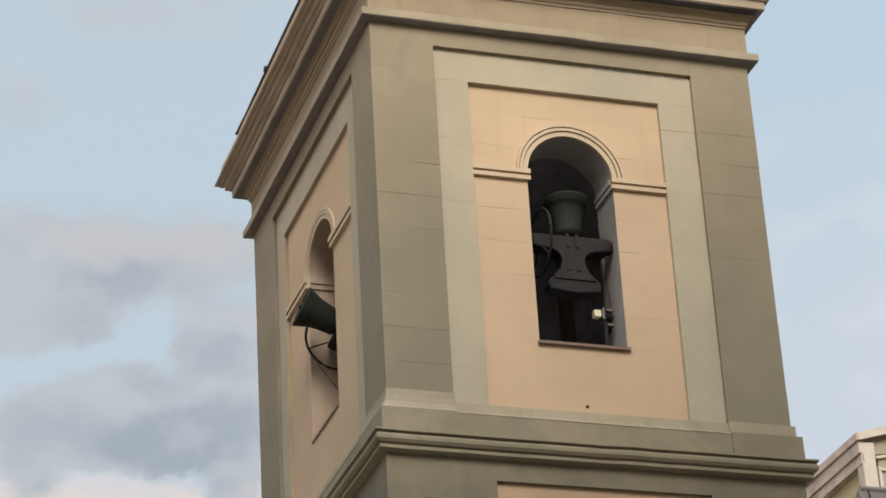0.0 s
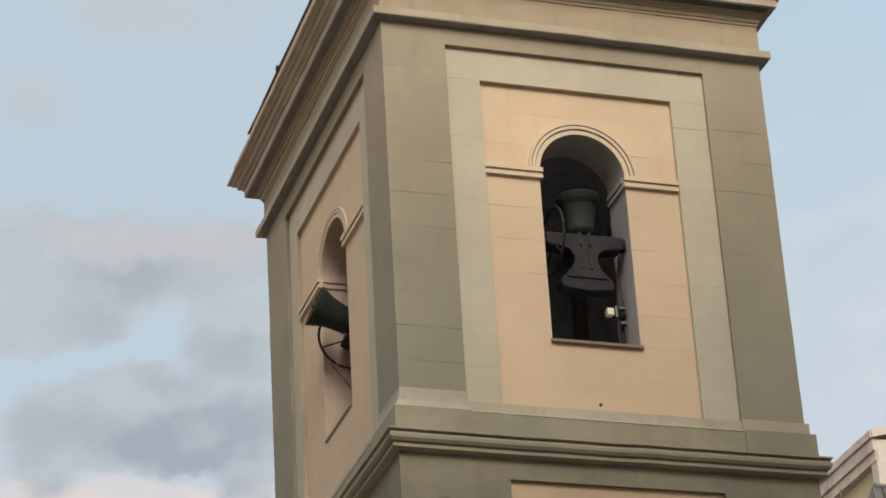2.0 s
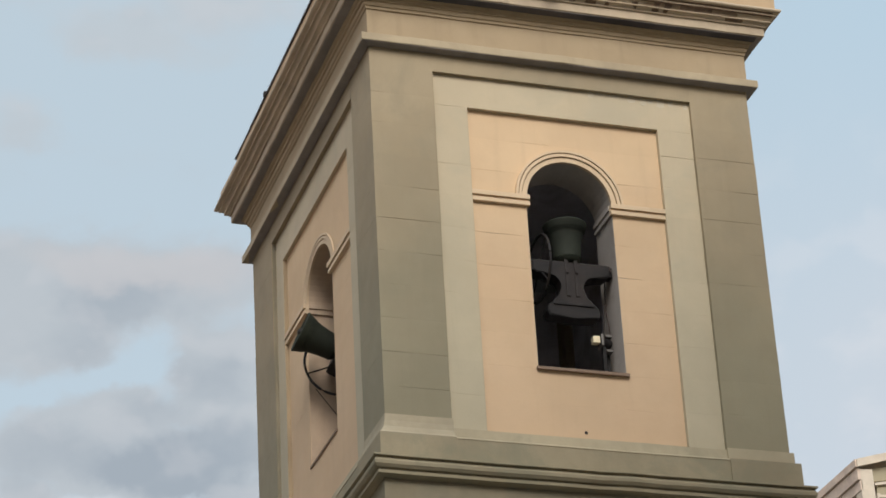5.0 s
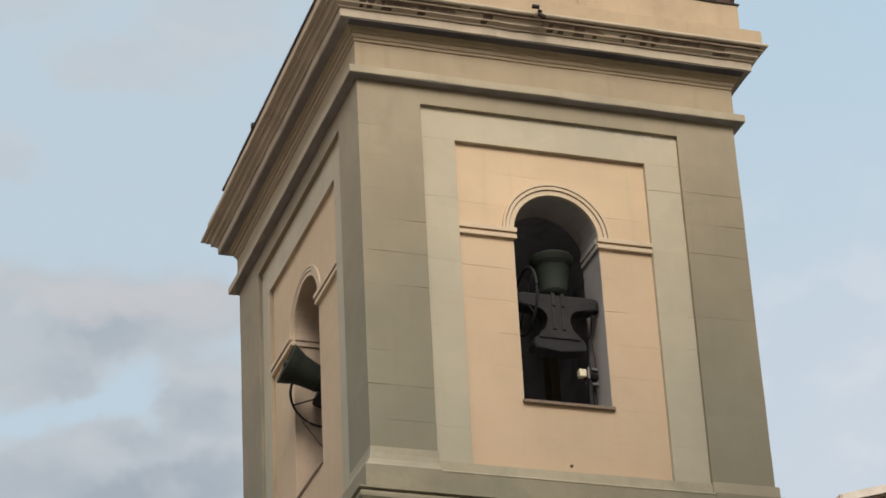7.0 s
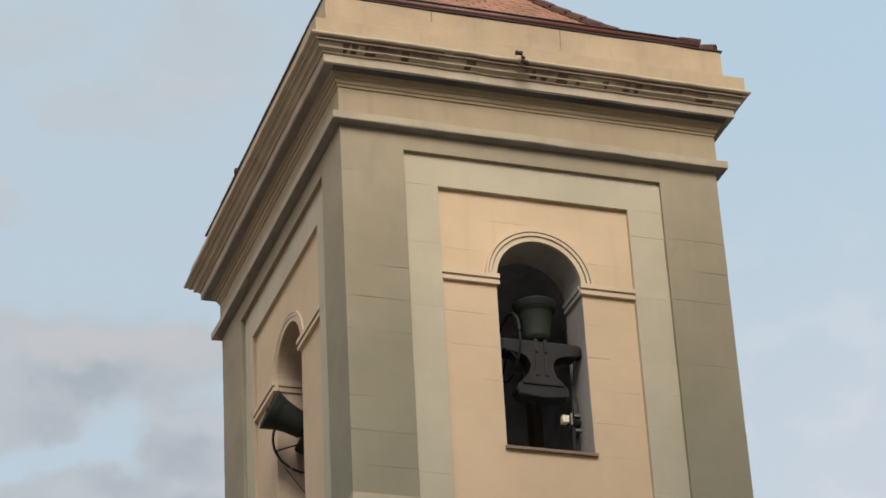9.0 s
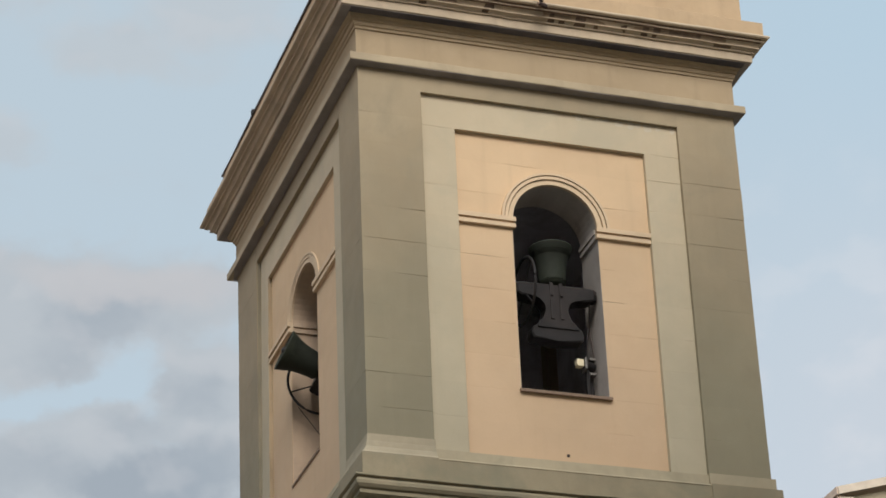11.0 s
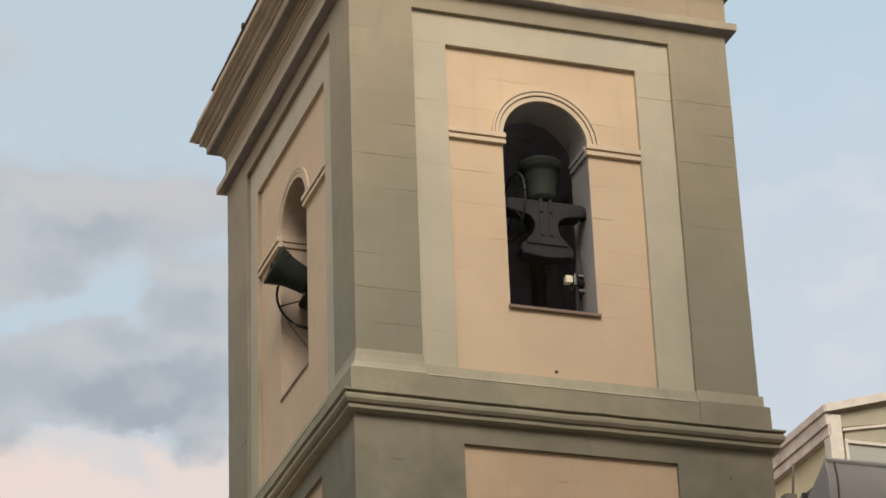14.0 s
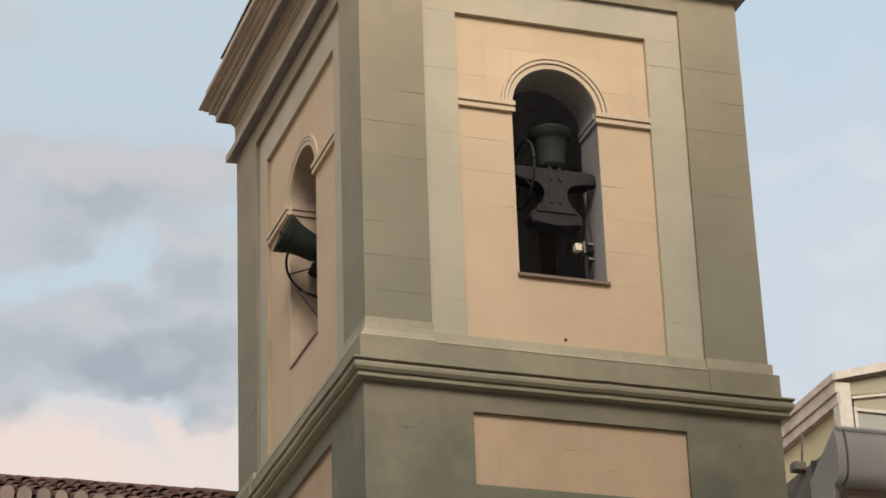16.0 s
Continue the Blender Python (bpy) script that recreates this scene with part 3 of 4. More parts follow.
    # archivolt: two stepped bands over the arch, and the imposts that carry it and turn into the reveal
    relief = 1.0 if key == "front" else 0.4
    for r0, r1, out in ((half - 0.004, half + 0.052, 0.022), (half + 0.060, half + 0.096, 0.040), (half + 0.106, half + 0.134, 0.050)):
        bm = bmesh.new()
        rim = [[bm.verts.new(place(uc + r * c, d, SPRING + (0.017 if s < 1e-6 else 0) + r * rise * s)) for c, s in ARC] for r, d in ((r0, D2 - out * relief), (r1, D2 - out * relief), (r1, D2 + 0.02), (r0, D2 + 0.02))]
        for k in range(len(ARC) - 1):
            for q in range(4):
                bm.faces.new((rim[q][k], rim[q][k + 1], rim[(q + 1) % 4][k + 1], rim[(q + 1) % 4][k]))
        for k in (0, len(ARC) - 1):
            bm.faces.new([rim[q][k] for q in range(4)])
        part("archivolt", bm, TRIM, tower)
    for sgn, far in ((-1, b0), (1, b1)):
        jamb = uc + sgn * half
        u0, u1 = sorted((far, jamb - sgn * 0.025))
        for za, zb, out in ((1.765, 1.820, 0.055), (1.741, 1.765, 0.020), (1.693, 1.741, 0.042)):
            part("impost", prism([(u0, za), (u1, za), (u1, zb), (u0, zb)], place, D2 - out, D2 + 0.02), TRIM, tower)
            v0, v1 = sorted((jamb - sgn * (out * 0.6), jamb + sgn * 0.03))
            part("impost_return", prism([(v0, za), (v1, za), (v1, zb), (v0, zb)], place, D2 + 0.02, 0.60), REVEAL if key == "front" else REVEAL_SIDE, tower)
    wide, thick_, nose = (half + 0.024, 0.031, 0.042) if key == "front" else (half + 0.01, 0.024, 0.016)
    part("sill", prism([(uc - wide, SILL - thick_), (uc + wide, SILL - thick_), (uc + wide, SILL + 0.002), (uc - wide, SILL + 0.002)], place, D2 - nose, 0.30), SILLS, tower, "thin dark slate sill")

# solid corner pilasters, laid in courses
def scored_block(x0, y0, x1, y1, z0, z1, lean=(0.0, 0.0), count=10):
    """A course of a pilaster: a solid block whose upper and lower arrises have opened here and there."""
    bm = bmesh.new()
    rim = []
    for (xa, ya), (xb, yb) in (((x0, y0), (x1, y0)), ((x1, y0), (x1, y1)), ((x1, y1), (x0, y1)), ((x0, y1), (x0, y0))):
        rim += [(xa + (xb - xa) * k / count, ya + (yb - ya) * k / count) for k in range(count)]
    xm, ym = (x0 + x1) / 2, (y0 + y1) / 2
    ease = [1.0 if y < y0 + 0.01 else 0.12 for x, y in rim]
    low = [e * opening(x + y * 0.7, z0, 9.0) for (x, y), e in zip(rim, ease)]
    high = [e * opening(x + y * 0.7, z1, 9.0) for (x, y), e in zip(rim, ease)]
    out = [wobble.gauss(0, 0.0007) for p in rim]
    loops = []
    for level in range(4):
        loop = []
        for (x, y), a, b, o in zip(rim, low, high, out):
            z = (z0 + a, z0 + a + 0.004, z1 - b - 0.004, z1 - b)[level]
            pull = (0.0008 if level in (0, 3) else 0.0) + o
            loop.append(bm.verts.new((x + (pull + lean[level > 1] if x < xm else -pull), y + (pull if y < ym else -pull), z)))
        loops.append(loop)
    for a, b in zip(loops, loops[1:]):
        for k in range(len(rim)):
            bm.faces.new((a[k - 1], a[k], b[k], b[k - 1]))
    bm.faces.new(loops[0][::-1])
    bm.faces.new(loops[-1])
    return bm


for x0, x1 in ((0, A_X), (W - A_X, W)):
    for y0, y1 in ((0, A_N), (D - A_F, D)):
        coat = GREEN
        if x0 == 0 and y0:
            y0 -= 0.08
        pier = part("corner_pilaster", box((x0 + 0.005, y0 + 0.005, Z0 - 1.6), (x1 - 0.005, y1 - 0.005, Z0 + 3.5)), coat, tower, "grey-green corner pilaster")
        for z0, z1 in zip(JOINTS, JOINTS[1:]):
            if z0 == 3.25:
                continue
            z1 = 3.50 if z1 == 3.25 else z1
            s = wobble.uniform(-0.0015, 0.0015)
            lean = [-0.03 * (z + 1.13) / 4.6 if x0 == 0 and y0 > 1 else 0.0 for z in (z0, z1)]      # the far pilaster leans out towards its head
            part("pilaster_course", scored_block(x0 + s, y0 + s, x1 - s, y1 - s, z0 + Z0, z1 + Z0, lean), coat, pier)

# whitish repairs where the frame meets the architrave, dripped and broken
drips = random.Random(8)
x = 2.62
while x < 3.80:
    wide = drips.uniform(0.05, 0.15)
    low_z = 3.252 - drips.uniform(0.05, 0.095) * (0.7 if x < 3.0 else 1.0)
    part("plaster_patch", prism([(x, low_z + 0.01), (x + 0.3 * wide, low_z), (x + 0.8 * wide, low_z + 0.006), (x + wide, low_z + 0.02), (x + wide, 3.257), (x, 3.257)], front, D1_FRONT - 0.0016, D1_FRONT + 0.005), BASE_PATCH, tower, "whitish plaster repair")
    x += wide + drips.uniform(0.01, 0.12)

# floor, ceiling and dim plaster inside
part("belfry_floor", box((0.3, 0.3, Z0 - 1.0), (W - 0.3, D - 0.3, Z0 - 0.9)), INNER, tower)
part("belfry_ceiling", box((0.3, 0.3, Z0 + 3.1), (W - 0.3, D - 0.3, Z0 + 3.3)), INNER, tower)
for lo, hi in (((0.622, 0.64, -0.9), (0.66, YC - 0.62, 3.1)), ((0.622, YC + 0.62, -0.9), (0.66, D - 0.63, 3.1)), ((0.66, 0.622, -0.9), (W / 2 - 0.62, 0.66, 3.1)), ((W / 2 + 0.62, 0.622, -0.9), (W - 0.63, 0.66, 3.1))):
    part("inner_lining", box((lo[0], lo[1], lo[2] + Z0), (hi[0], hi[1], hi[2] + Z0)), INNER, tower)

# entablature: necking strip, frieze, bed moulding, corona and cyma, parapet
# the necking's underside in dark grey, its shade painted on
ring([(0.004, 3.487), (0.014, 3.482), (0.106, 3.499), (0.106, 3.506)], 0.0, name="necking_soffit", material=SOFFIT_GREY, parent=tower, seed=4, skew=SKEW)
ring([(-0.3, 3.485), (0.0, 3.488), (0.106, 3.503), (0.113, 3.508), (0.113, 3.595), (0.105, 3.602), (0.0, 3.612), (-0.3, 3.612)],
     0.003, name="necking_band", material=BEIGE, parent=tower, seed=4, skew=SKEW)
ring([(-0.3, 3.60), (0.018, 3.60), (0.018, 3.985), (-0.3, 3.985)], 0.002, name="frieze", material=FRIEZE, parent=tower, label="plain beige frieze", seed=5, skew=SKEW)
K = 0.87
ring([(-0.3, 3.975), (0.02, 3.968), (0.032, 3.974), (0.036, 4.004), (0.050, 4.010), (0.058, 4.030), (0.060, 4.054), (0.080, 4.060), (0.086, 4.092), (0.105, 4.10), (0.12, 4.13), (-0.3, 4.14)],
     0.002, K, name="bed_moulding", material=FRIEZE, parent=tower, seed=6, skew=SKEW)
ring([(-0.3, 4.12), (0.12, 4.135), (0.225, 4.140), (0.237, 4.144), (0.239, 4.152), (0.241, 4.245), (0.236, 4.249), (0.264, 4.252), (0.264, 4.266), (0.270, 4.274), (0.286, 4.284), (0.302, 4.289), (0.318, 4.291), (0.320, 4.302), (0.306, 4.305), (0.310, 4.318), (0.322, 4.334), (0.342, 4.348), (0.336, 4.352), (0.372, 4.356), (0.374, 4.374), (0.362, 4.377),
      (0.395, 4.384), (0.420, 4.392), (0.429, 4.405), (0.425, 4.425), (0.35, 4.445), (-0.3, 4.445)], 0.0028, K, steps=20, name="cornice", material=CORNICE, parent=tower, label="weather-stained projecting beige cornice", seed=7, skew=SKEW * 0.4)
ring([(-0.3, 4.43), (0.345, 4.43), (0.348, 4.645), (0.335, 4.655), (0.19, 4.668), (-0.3, 4.668)], 0.004, 0.95, name="blocking_course", material=PARAPET, parent=tower, seed=8, skew=SKEW * 0.4)
ring([(-0.3, 4.65), (0.184, 4.65), (0.184, 5.09), (-0.3, 5.09)], 0.003, 0.8, name="parapet", material=PARAPET, parent=tower, seed=9)
ring([(-0.1, 5.085), (0.19, 5.084), (0.202, 5.090), (0.202, 5.106), (0.18, 5.116), (-0.1, 5.116)], 0.003, 0.85, name="parapet_flashing", material=DARK, parent=tower, label="thin dark metal flashing", seed=10)

# dark soffit pieces that paint the shade beneath the cornice
ring([(0.10, 4.138), (0.118, 4.126), (0.222, 4.131), (0.222, 4.139)], 0.0, K, name="soffit", material=SOFFIT_GREY, parent=tower, label="grey cornice soffit, darkened for shade", seed=7, skew=SKEW * 0.4)
part("soffit_soot", prism([(0.116, 4.1215), (0.220, 4.127), (0.220, 4.1295), (0.116, 4.1245)], lambda u, d, z: (d, -u, z + Z0), -0.12, W + 0.12), SOFFIT_BLACK, tower, "black strip for shade on the front soffit")

# shade under the front cornice's fillets, painted as thin brick-brown strips
for outline in ([(0.340, 4.347), (0.370, 4.3515), (0.370, 4.3545), (0.340, 4.3545)], [(0.364, 4.3735), (0.397, 4.3805), (0.397, 4.3835), (0.364, 4.3795)]):
    part("fillet_dirt", prism(outline, lambda u, d, z: (d, -u, z + Z0), -0.33, W + 0.28), BRICK, tower)

# the front cyma's two hollows: brown stretches, blackened spots and lost plaster
chips = random.Random(21)
HOLLOWS = ([(0.308, 4.308), (0.312, 4.319), (0.323, 4.335), (0.340, 4.3485)], [(0.265, 4.269), (0.271, 4.2755), (0.287, 4.2855), (0.303, 4.290)])
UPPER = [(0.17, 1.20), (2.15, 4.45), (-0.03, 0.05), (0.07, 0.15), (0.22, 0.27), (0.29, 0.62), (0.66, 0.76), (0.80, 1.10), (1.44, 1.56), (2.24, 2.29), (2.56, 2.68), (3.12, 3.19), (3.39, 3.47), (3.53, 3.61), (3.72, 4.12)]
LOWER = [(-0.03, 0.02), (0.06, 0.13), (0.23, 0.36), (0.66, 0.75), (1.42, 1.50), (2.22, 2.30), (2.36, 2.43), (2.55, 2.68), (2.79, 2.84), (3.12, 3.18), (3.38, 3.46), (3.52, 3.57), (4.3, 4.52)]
for spans, hollow in ((UPPER, HOLLOWS[0]), (LOWER, HOLLOWS[1])):
    for x0, x1 in spans:
        proud = 0.0015 if x1 - x0 > 0.9 else 0.003
        rows_ = [(e + proud, z - proud * 0.7) for e, z in hollow]
        bm = bmesh.new()
        count = max(2, int((x1 - x0) / 0.04))
        lines = []
        for c in range(count + 1):
            x = x0 + (x1 - x0) * c / count
            bite = chips.uniform(0.0, 0.35) + (0.25 if c in (0, count) else 0.0)       # ragged ends and edges
            line = []
            for k, (e, z) in enumerate(rows_):
                f = bite if k == 0 else 0.0
                e2, z2 = rows_[min(k + 1, len(rows_) - 1)]
                line.append((x + chips.uniform(-0.008, 0.008), -(e + (e2 - e) * f), Z0 + z + (z2 - z) * f))
            lines.append([bm.verts.new(p) for p in line] + [bm.verts.new((p[0], p[1] + 0.03, p[2] + 0.01)) for p in line[::-1]])
        for a, b in zip(lines, lines[1:]):
            for k in range(len(a)):
                bm.faces.new((a[k - 1], a[k], b[k], b[k - 1]))
        bm.faces.new(lines[0][::-1])
        bm.faces.new(lines[-1])
        part("bared_brick", bm, BROWN_HOLLOW if x1 - x0 > 0.9 else BRICK if x1 - x0 > 0.2 else DARK_STAIN, tower)

for x, za in ((1.09, 4.93), (2.68, 4.80), (3.7, 5.0)):
    part("hairline_crack", prism([(x, za), (x + 0.006, za), (x + 0.012, 5.07), (x + 0.002, 5.07)], front, -0.1865, -0.17), BRICK, tower)

# scratches and a rust spot on the lower stage
for x, z, wide, high, d in ((4.15, -2.14, 0.012, 0.035, -0.052), (2.15, -2.322, 0.16, 0.004, -0.0075), (2.35, -2.30, 0.08, 0.003, -0.0075), (2.62, -2.52, 0.13, 0.005, -0.0075), (0.35, -2.25, 0.14, 0.006, -0.052)):
    part("scratch", prism([(x, z), (x + wide * 0.5, z - 0.003), (x + wide, z + 0.004), (x + wide * 0.9, z + high), (x + 0.1 * wide, z + high)], front, d, d + 0.006), SCRATCH if d > -0.05 else DARK_STAIN, tower)

# roof: a concave hipped cap behind the parapet, with tile courses and hip tiles
RISE = [(0.0, 0.0), (0.12, 0.20), (0.25, 0.48), (0.40, 0.90), (0.57, 1.42), (0.66, 1.72), (0.75, 2.04), (0.88, 2.50), (1.0, 2.96)]


def roof_z(q):
    for (a, za), (b, zb) in zip(RISE, RISE[1:]):
        if q <= b:
            return za + (zb - za) * (q - a) / (b - a)
    return RISE[-1][1]


def roof_at(k, f, q, lift=0.0):
    cs = ((-0.12, -0.12), (W + 0.12, -0.12), (W + 0.12, D + 0.12), (-0.12, D + 0.12))
    (xa, ya), (xb, yb) = cs[k], cs[(k + 1) % 4]
    x, y = xa + (xb - xa) * f, ya + (yb - ya) * f
    return Vector((x + (W / 2 - x) * q, y + (D / 2 - y) * q, Z0 + 5.12 + roof_z(q) + lift))


bm = bmesh.new()
for k in range(4):
    for s in range(24):
        q0, q1 = s / 24, (s + 1) / 24
        quad = [bm.verts.new(p) for p in (roof_at(k, 0, q0), roof_at(k, 1, q0), roof_at(k, 1, q1), roof_at(k, 0, q1))]
        bm.faces.new(quad)
bmesh.ops.remove_doubles(bm, verts=bm.verts, dist=1e-4)
roof = part("roof", bm, TERRACOTTA, tower, "concave hipped roof of orange tiles")
# flat tile rows
bm = bmesh.new()
for k in range(4):
    for s in range(30):
        q0, q1 = s / 30, (s + 1.15) / 30
        if q1 > 0.985:
            continue
        count = max(2, int((W if k % 2 == 0 else D) * (1 - q0) / 0.20))
        for c in range(count):
            f0, f1 = (c + 0.03) / count, (c + 0.97) / count
            low = [roof_at(k, f, q, l) for f, q, l in ((f0, q0, 0.034), (f1, q0, 0.034), (f1, q1, 0.012), (f0, q1, 0.012), (f0, q0, 0.012), (f1, q0, 0.012))]
            vs = [bm.verts.new(p) for p in low]
            bm.faces.new(vs[:4])
            bm.faces.new((vs[4], vs[5], vs[1], vs[0]))
tiles = part("tile_rows", bm, TERRACOTTA, roof)
tagged(tiles, kind="stuff")
for k in range(4):
    for s in range(17):
        q0, q1 = s / 17.5, (s + 1.25) / 17.5
        p0, p1 = roof_at(k, 0, q0, 0.055), roof_at(k, 0, min(q1, 0.99), 0.035)
        part("hip_tile", tube([p0, p1], 0.062, 7), OLD_TILE, roof)
part("roof_gutter", tube([(-0.13, -0.155, Z0 + 5.160), (W - 0.12, -0.155, Z0 + 5.160)], 0.043, 10), GUTTER_RED, tower, "russet gutter along the parapet", smooth=True)
part("gutter_lip", box((-0.13, -0.205, Z0 + 5.188), (W - 0.12, -0.13, Z0 + 5.206), 0.006), DARK, tower)
part("roof_gutter", tube([(-0.145, 0.1, Z0 + 5.150), (-0.145, D - 0.35, Z0 + 5.150)], 0.036, 10), GUTTER_RED, tower, smooth=True)
part("eave_tile", prism([(W - 0.42, 5.175), (W - 0.10, 5.175), (W - 0.09, 5.232), (W - 0.36, 5.225)], front, -0.20, 0.3), OLD_TILE, tower)
part("cornice_hook", tube([(2.00, -0.455, Z0 + 4.475), (2.075, -0.462, Z0 + 4.472), (2.085, -0.466, Z0 + 4.41), (2.055, -0.47, Z0 + 4.365), (2.15, -0.455, Z0 + 4.345)], 0.028, 8), DARK, tower, "small rusty iron hook")
part("hook_plate", box((2.035, -0.475, Z0 + 4.335), (2.135, -0.43, Z0 + 4.392), 0.01), BRICK, tower)
cable = [(-0.190, 0.2 + 0.35 * k, Z0 + 5.122 + wobble.uniform(-0.005, 0.005)) for k in range(14)]
part("lightning_cable", tube(cable, 0.010, 6), DARK, tower)
part("cable_clamp", box((-0.225, 3.85, Z0 + 5.085), (-0.175, 3.92, Z0 + 5.145), 0.008), IRON, tower)
part("weep_hole", lathe([(0.0, -0.004), (0.018, -0.004), (0.018, 0.003), (0.0, 0.003)], 14), DARK, tower)
hole = tower.children[-1]
hole.matrix_local = Matrix.Translation(Vector((2.279, D2 - 0.004, Z0 - 1.013)) - ORIGIN[tower]) @ pose(0, 0, 0, 90)


# ---- the two swinging bells ----
def swinging_bell(label):
    """A bell with its iron headstock, counterweight and wheel; it turns about the local x axis, here with the mouth down."""
    ob = new("swinging_bell")
    ob.empty_display_size = 0.3
    ORIGIN[ob] = Vector((0, 0, 0))
    tagged(ob, label, "bell", "bells in the belfry")
    shape = [(0.0, -0.075), (0.06, -0.078), (0.125, -0.09), (0.148, -0.112), (0.155, -0.15), (0.160, -0.22), (0.168, -0.30), (0.182, -0.38), (0.203, -0.45), (0.228, -0.51), (0.246, -0.55), (0.250, -0.566),
             (0.240, -0.572), (0.222, -0.54), (0.195, -0.465), (0.165, -0.36), (0.150, -0.23), (0.14, -0.135), (0.0, -0.11)]
    bell = part("bell", lathe(shape, 44), BRONZE, ob, "green-patinated bronze bell", smooth=True)
    for z, r in ((-0.128, 0.153), (-0.142, 0.155), (-0.45, 0.205), (-0.468, 0.212), (-0.49, 0.222)):
        part("moulding_ring", tube([(r * math.cos(a * math.tau / 36), r * math.sin(a * math.tau / 36), z) for a in range(36)], 0.006, 5, closed=True), BRONZE, bell)
    part("clapper", tube([(0, 0, -0.11), (0, 0.01, -0.44), (0, 0.01, -0.48)], 0.016, 8, lathe([(0, -0.60), (0.035, -0.59), (0.048, -0.55), (0.03, -0.51), (0, -0.495)], 14)), IRON, ob)
    # headstock: arms with a stem that flares into the counterweight
    outline = [(-0.43, -0.075), (0.43, -0.075), (0.455, -0.05), (0.455, 0.055), (0.41, 0.085)]
    outline += [(0.27 + 0.15 * math.cos(a), 0.235 + 0.15 * math.sin(a)) for a in [radians(-70 - 20 * k) for k in range(9)]]
    outline += [(0.20, 0.405), (0.29, 0.47), (0.31, 0.54), (0.29, 0.60), (0.0, 0.625)]
    mirrored = [(-x, z) for x, z in outline[2:-1]][::-1]
    stock = prism(outline + mirrored, lambda u, d, z: (u, d, z), -0.10, 0.10)
    bmesh.ops.bevel(stock, geom=[e for e in stock.edges if abs(e.verts[0].co.y - e.verts[1].co.y) < 1e-6], offset=0.012, segments=2, affect="EDGES")
    head = part("headstock", stock, IRON, ob, "dark iron headstock with counterweight")
    for x in (-0.055, 0.055):
        part("strap", box((x - 0.022, -0.112, -0.10), (x + 0.022, 0.112, 0.36), 0.006), IRON, head)
    part("counterweight_band", box((-0.24, -0.115, 0.44), (0.24, 0.115, 0.475), 0.006), IRON, head)
    for x in (-0.055, 0.055):
        for y in (-0.118, 0.118):
            part("bolt", box((x - 0.014, y - 0.012, 0.05), (x + 0.014, y + 0.012, 0.08), 0.004), IRON, head)
    part("axle", tube([(-0.52, 0, 0), (0.52, 0, 0)], 0.028, 12), STEEL, ob)
    # rope wheel
    rim = [(-0.345, 0.385 * math.cos(a * math.tau / 48), 0.385 * math.sin(a * math.tau / 48)) for a in range(48)]
    wheel = part("wheel", tube(rim, 0.016, 8, closed=True), IRON, ob, "thin dark iron wheel", smooth=True)
    for a in (0.25, 0.75, 1.25, 1.75):
        part("spoke", tube([(-0.345, 0, 0), (-0.345, 0.385 * math.cos(a * math.pi), 0.385 * math.sin(a * math.pi))], 0.009, 6), IRON, wheel)
    for x in (-0.47, 0.47):
        part("bearing", box((x - 0.035, -0.06, -0.07), (x + 0.035, 0.06, 0.05), 0.01), IRON, ob)
    return ob


bell_front = swinging_bell("bronze bell swung mouth upward on iron headstock in arched opening")
bell_front.matrix_basis = pose(W / 2, 0.30, Z0 + 1.03) @ pose(0, 0, 0, 180)
bell_side = copy_thing(bell_front, pose(0.36, YC, Z0 + 0.955, 0, 0, -90) @ pose(0, 0, 0, -113))
bell_side["label"] = "bronze bell swung outward over the sill with iron wheel"

# the striker and its little junction box on the front sill
striker = thing("bell_motor", (2.66, 0.42, Z0 + SILL), "small steel bell motor bracket with cream box on sill", "machine")
Zs = Z0 + SILL
part("post", box((2.655, 0.34, Zs), (2.695, 0.38, Zs + 0.44), 0.004), IRON, striker)
part("post", box((2.735, 0.42, Zs), (2.770, 0.46, Zs + 0.40), 0.004), IRON, striker)
part("base_plate", box((2.60, 0.30, Zs), (2.775, 0.50, Zs + 0.02), 0.004), IRON, striker)
part("motor", tube([(2.60, 0.34, Zs + 0.50), (2.76, 0.40, Zs + 0.50)], 0.055, 14), IRON, striker, "dark cylindrical motor")
part("flange", box((2.625, 0.28, Zs + 0.43), (2.655, 0.42, Zs + 0.57), 0.006), STEEL, striker)
part("junction_box", box((2.53, 0.28, Zs + 0.455), (2.61, 0.36, Zs + 0.54), 0.008), CREAM, striker, "cream plastic junction box")
part("bracket", box((2.70, 0.33, Zs + 0.56), (2.775, 0.40, Zs + 0.59), 0.004), STEEL, striker)
part("bracket", box((2.70, 0.33, Zs + 0.38), (2.775, 0.44, Zs + 0.41), 0.004), STEEL, striker)
part("push_rod", tube([(2.665, 0.33, Zs + 0.55), (2.675, 0.30, Zs + 0.80), (2.69, 0.29, Zs + 0.92)], 0.010, 8), IRON, striker)
cord = thing("electric_cable", (2.77, 0.3, Z0 + 0.8), "thin dark electric cable clipped to plaster reveal", "cable")
part("cord", tube([(2.772, 0.36, Z0 + 0.28), (2.774, 0.45, Z0 + 0.7), (2.774, 0.42, Z0 + 1.0), (2.774, 0.34, Z0 + 1.13), (2.774, 0.26, Z0 + 1.12), (2.774, 0.20, Z0 + 1.02)], 0.008, 6), DARK, cord)
stay = thing("wheel_stay", (0.4, 3.0, Z0 + 0.2), "dark iron stay below the bell wheel", "stay")
part("bar", tube([(0.10, 3.0, Z0 + 0.62), (0.55, 3.0, Z0 + 0.05)], 0.005, 6), IRON, stay)

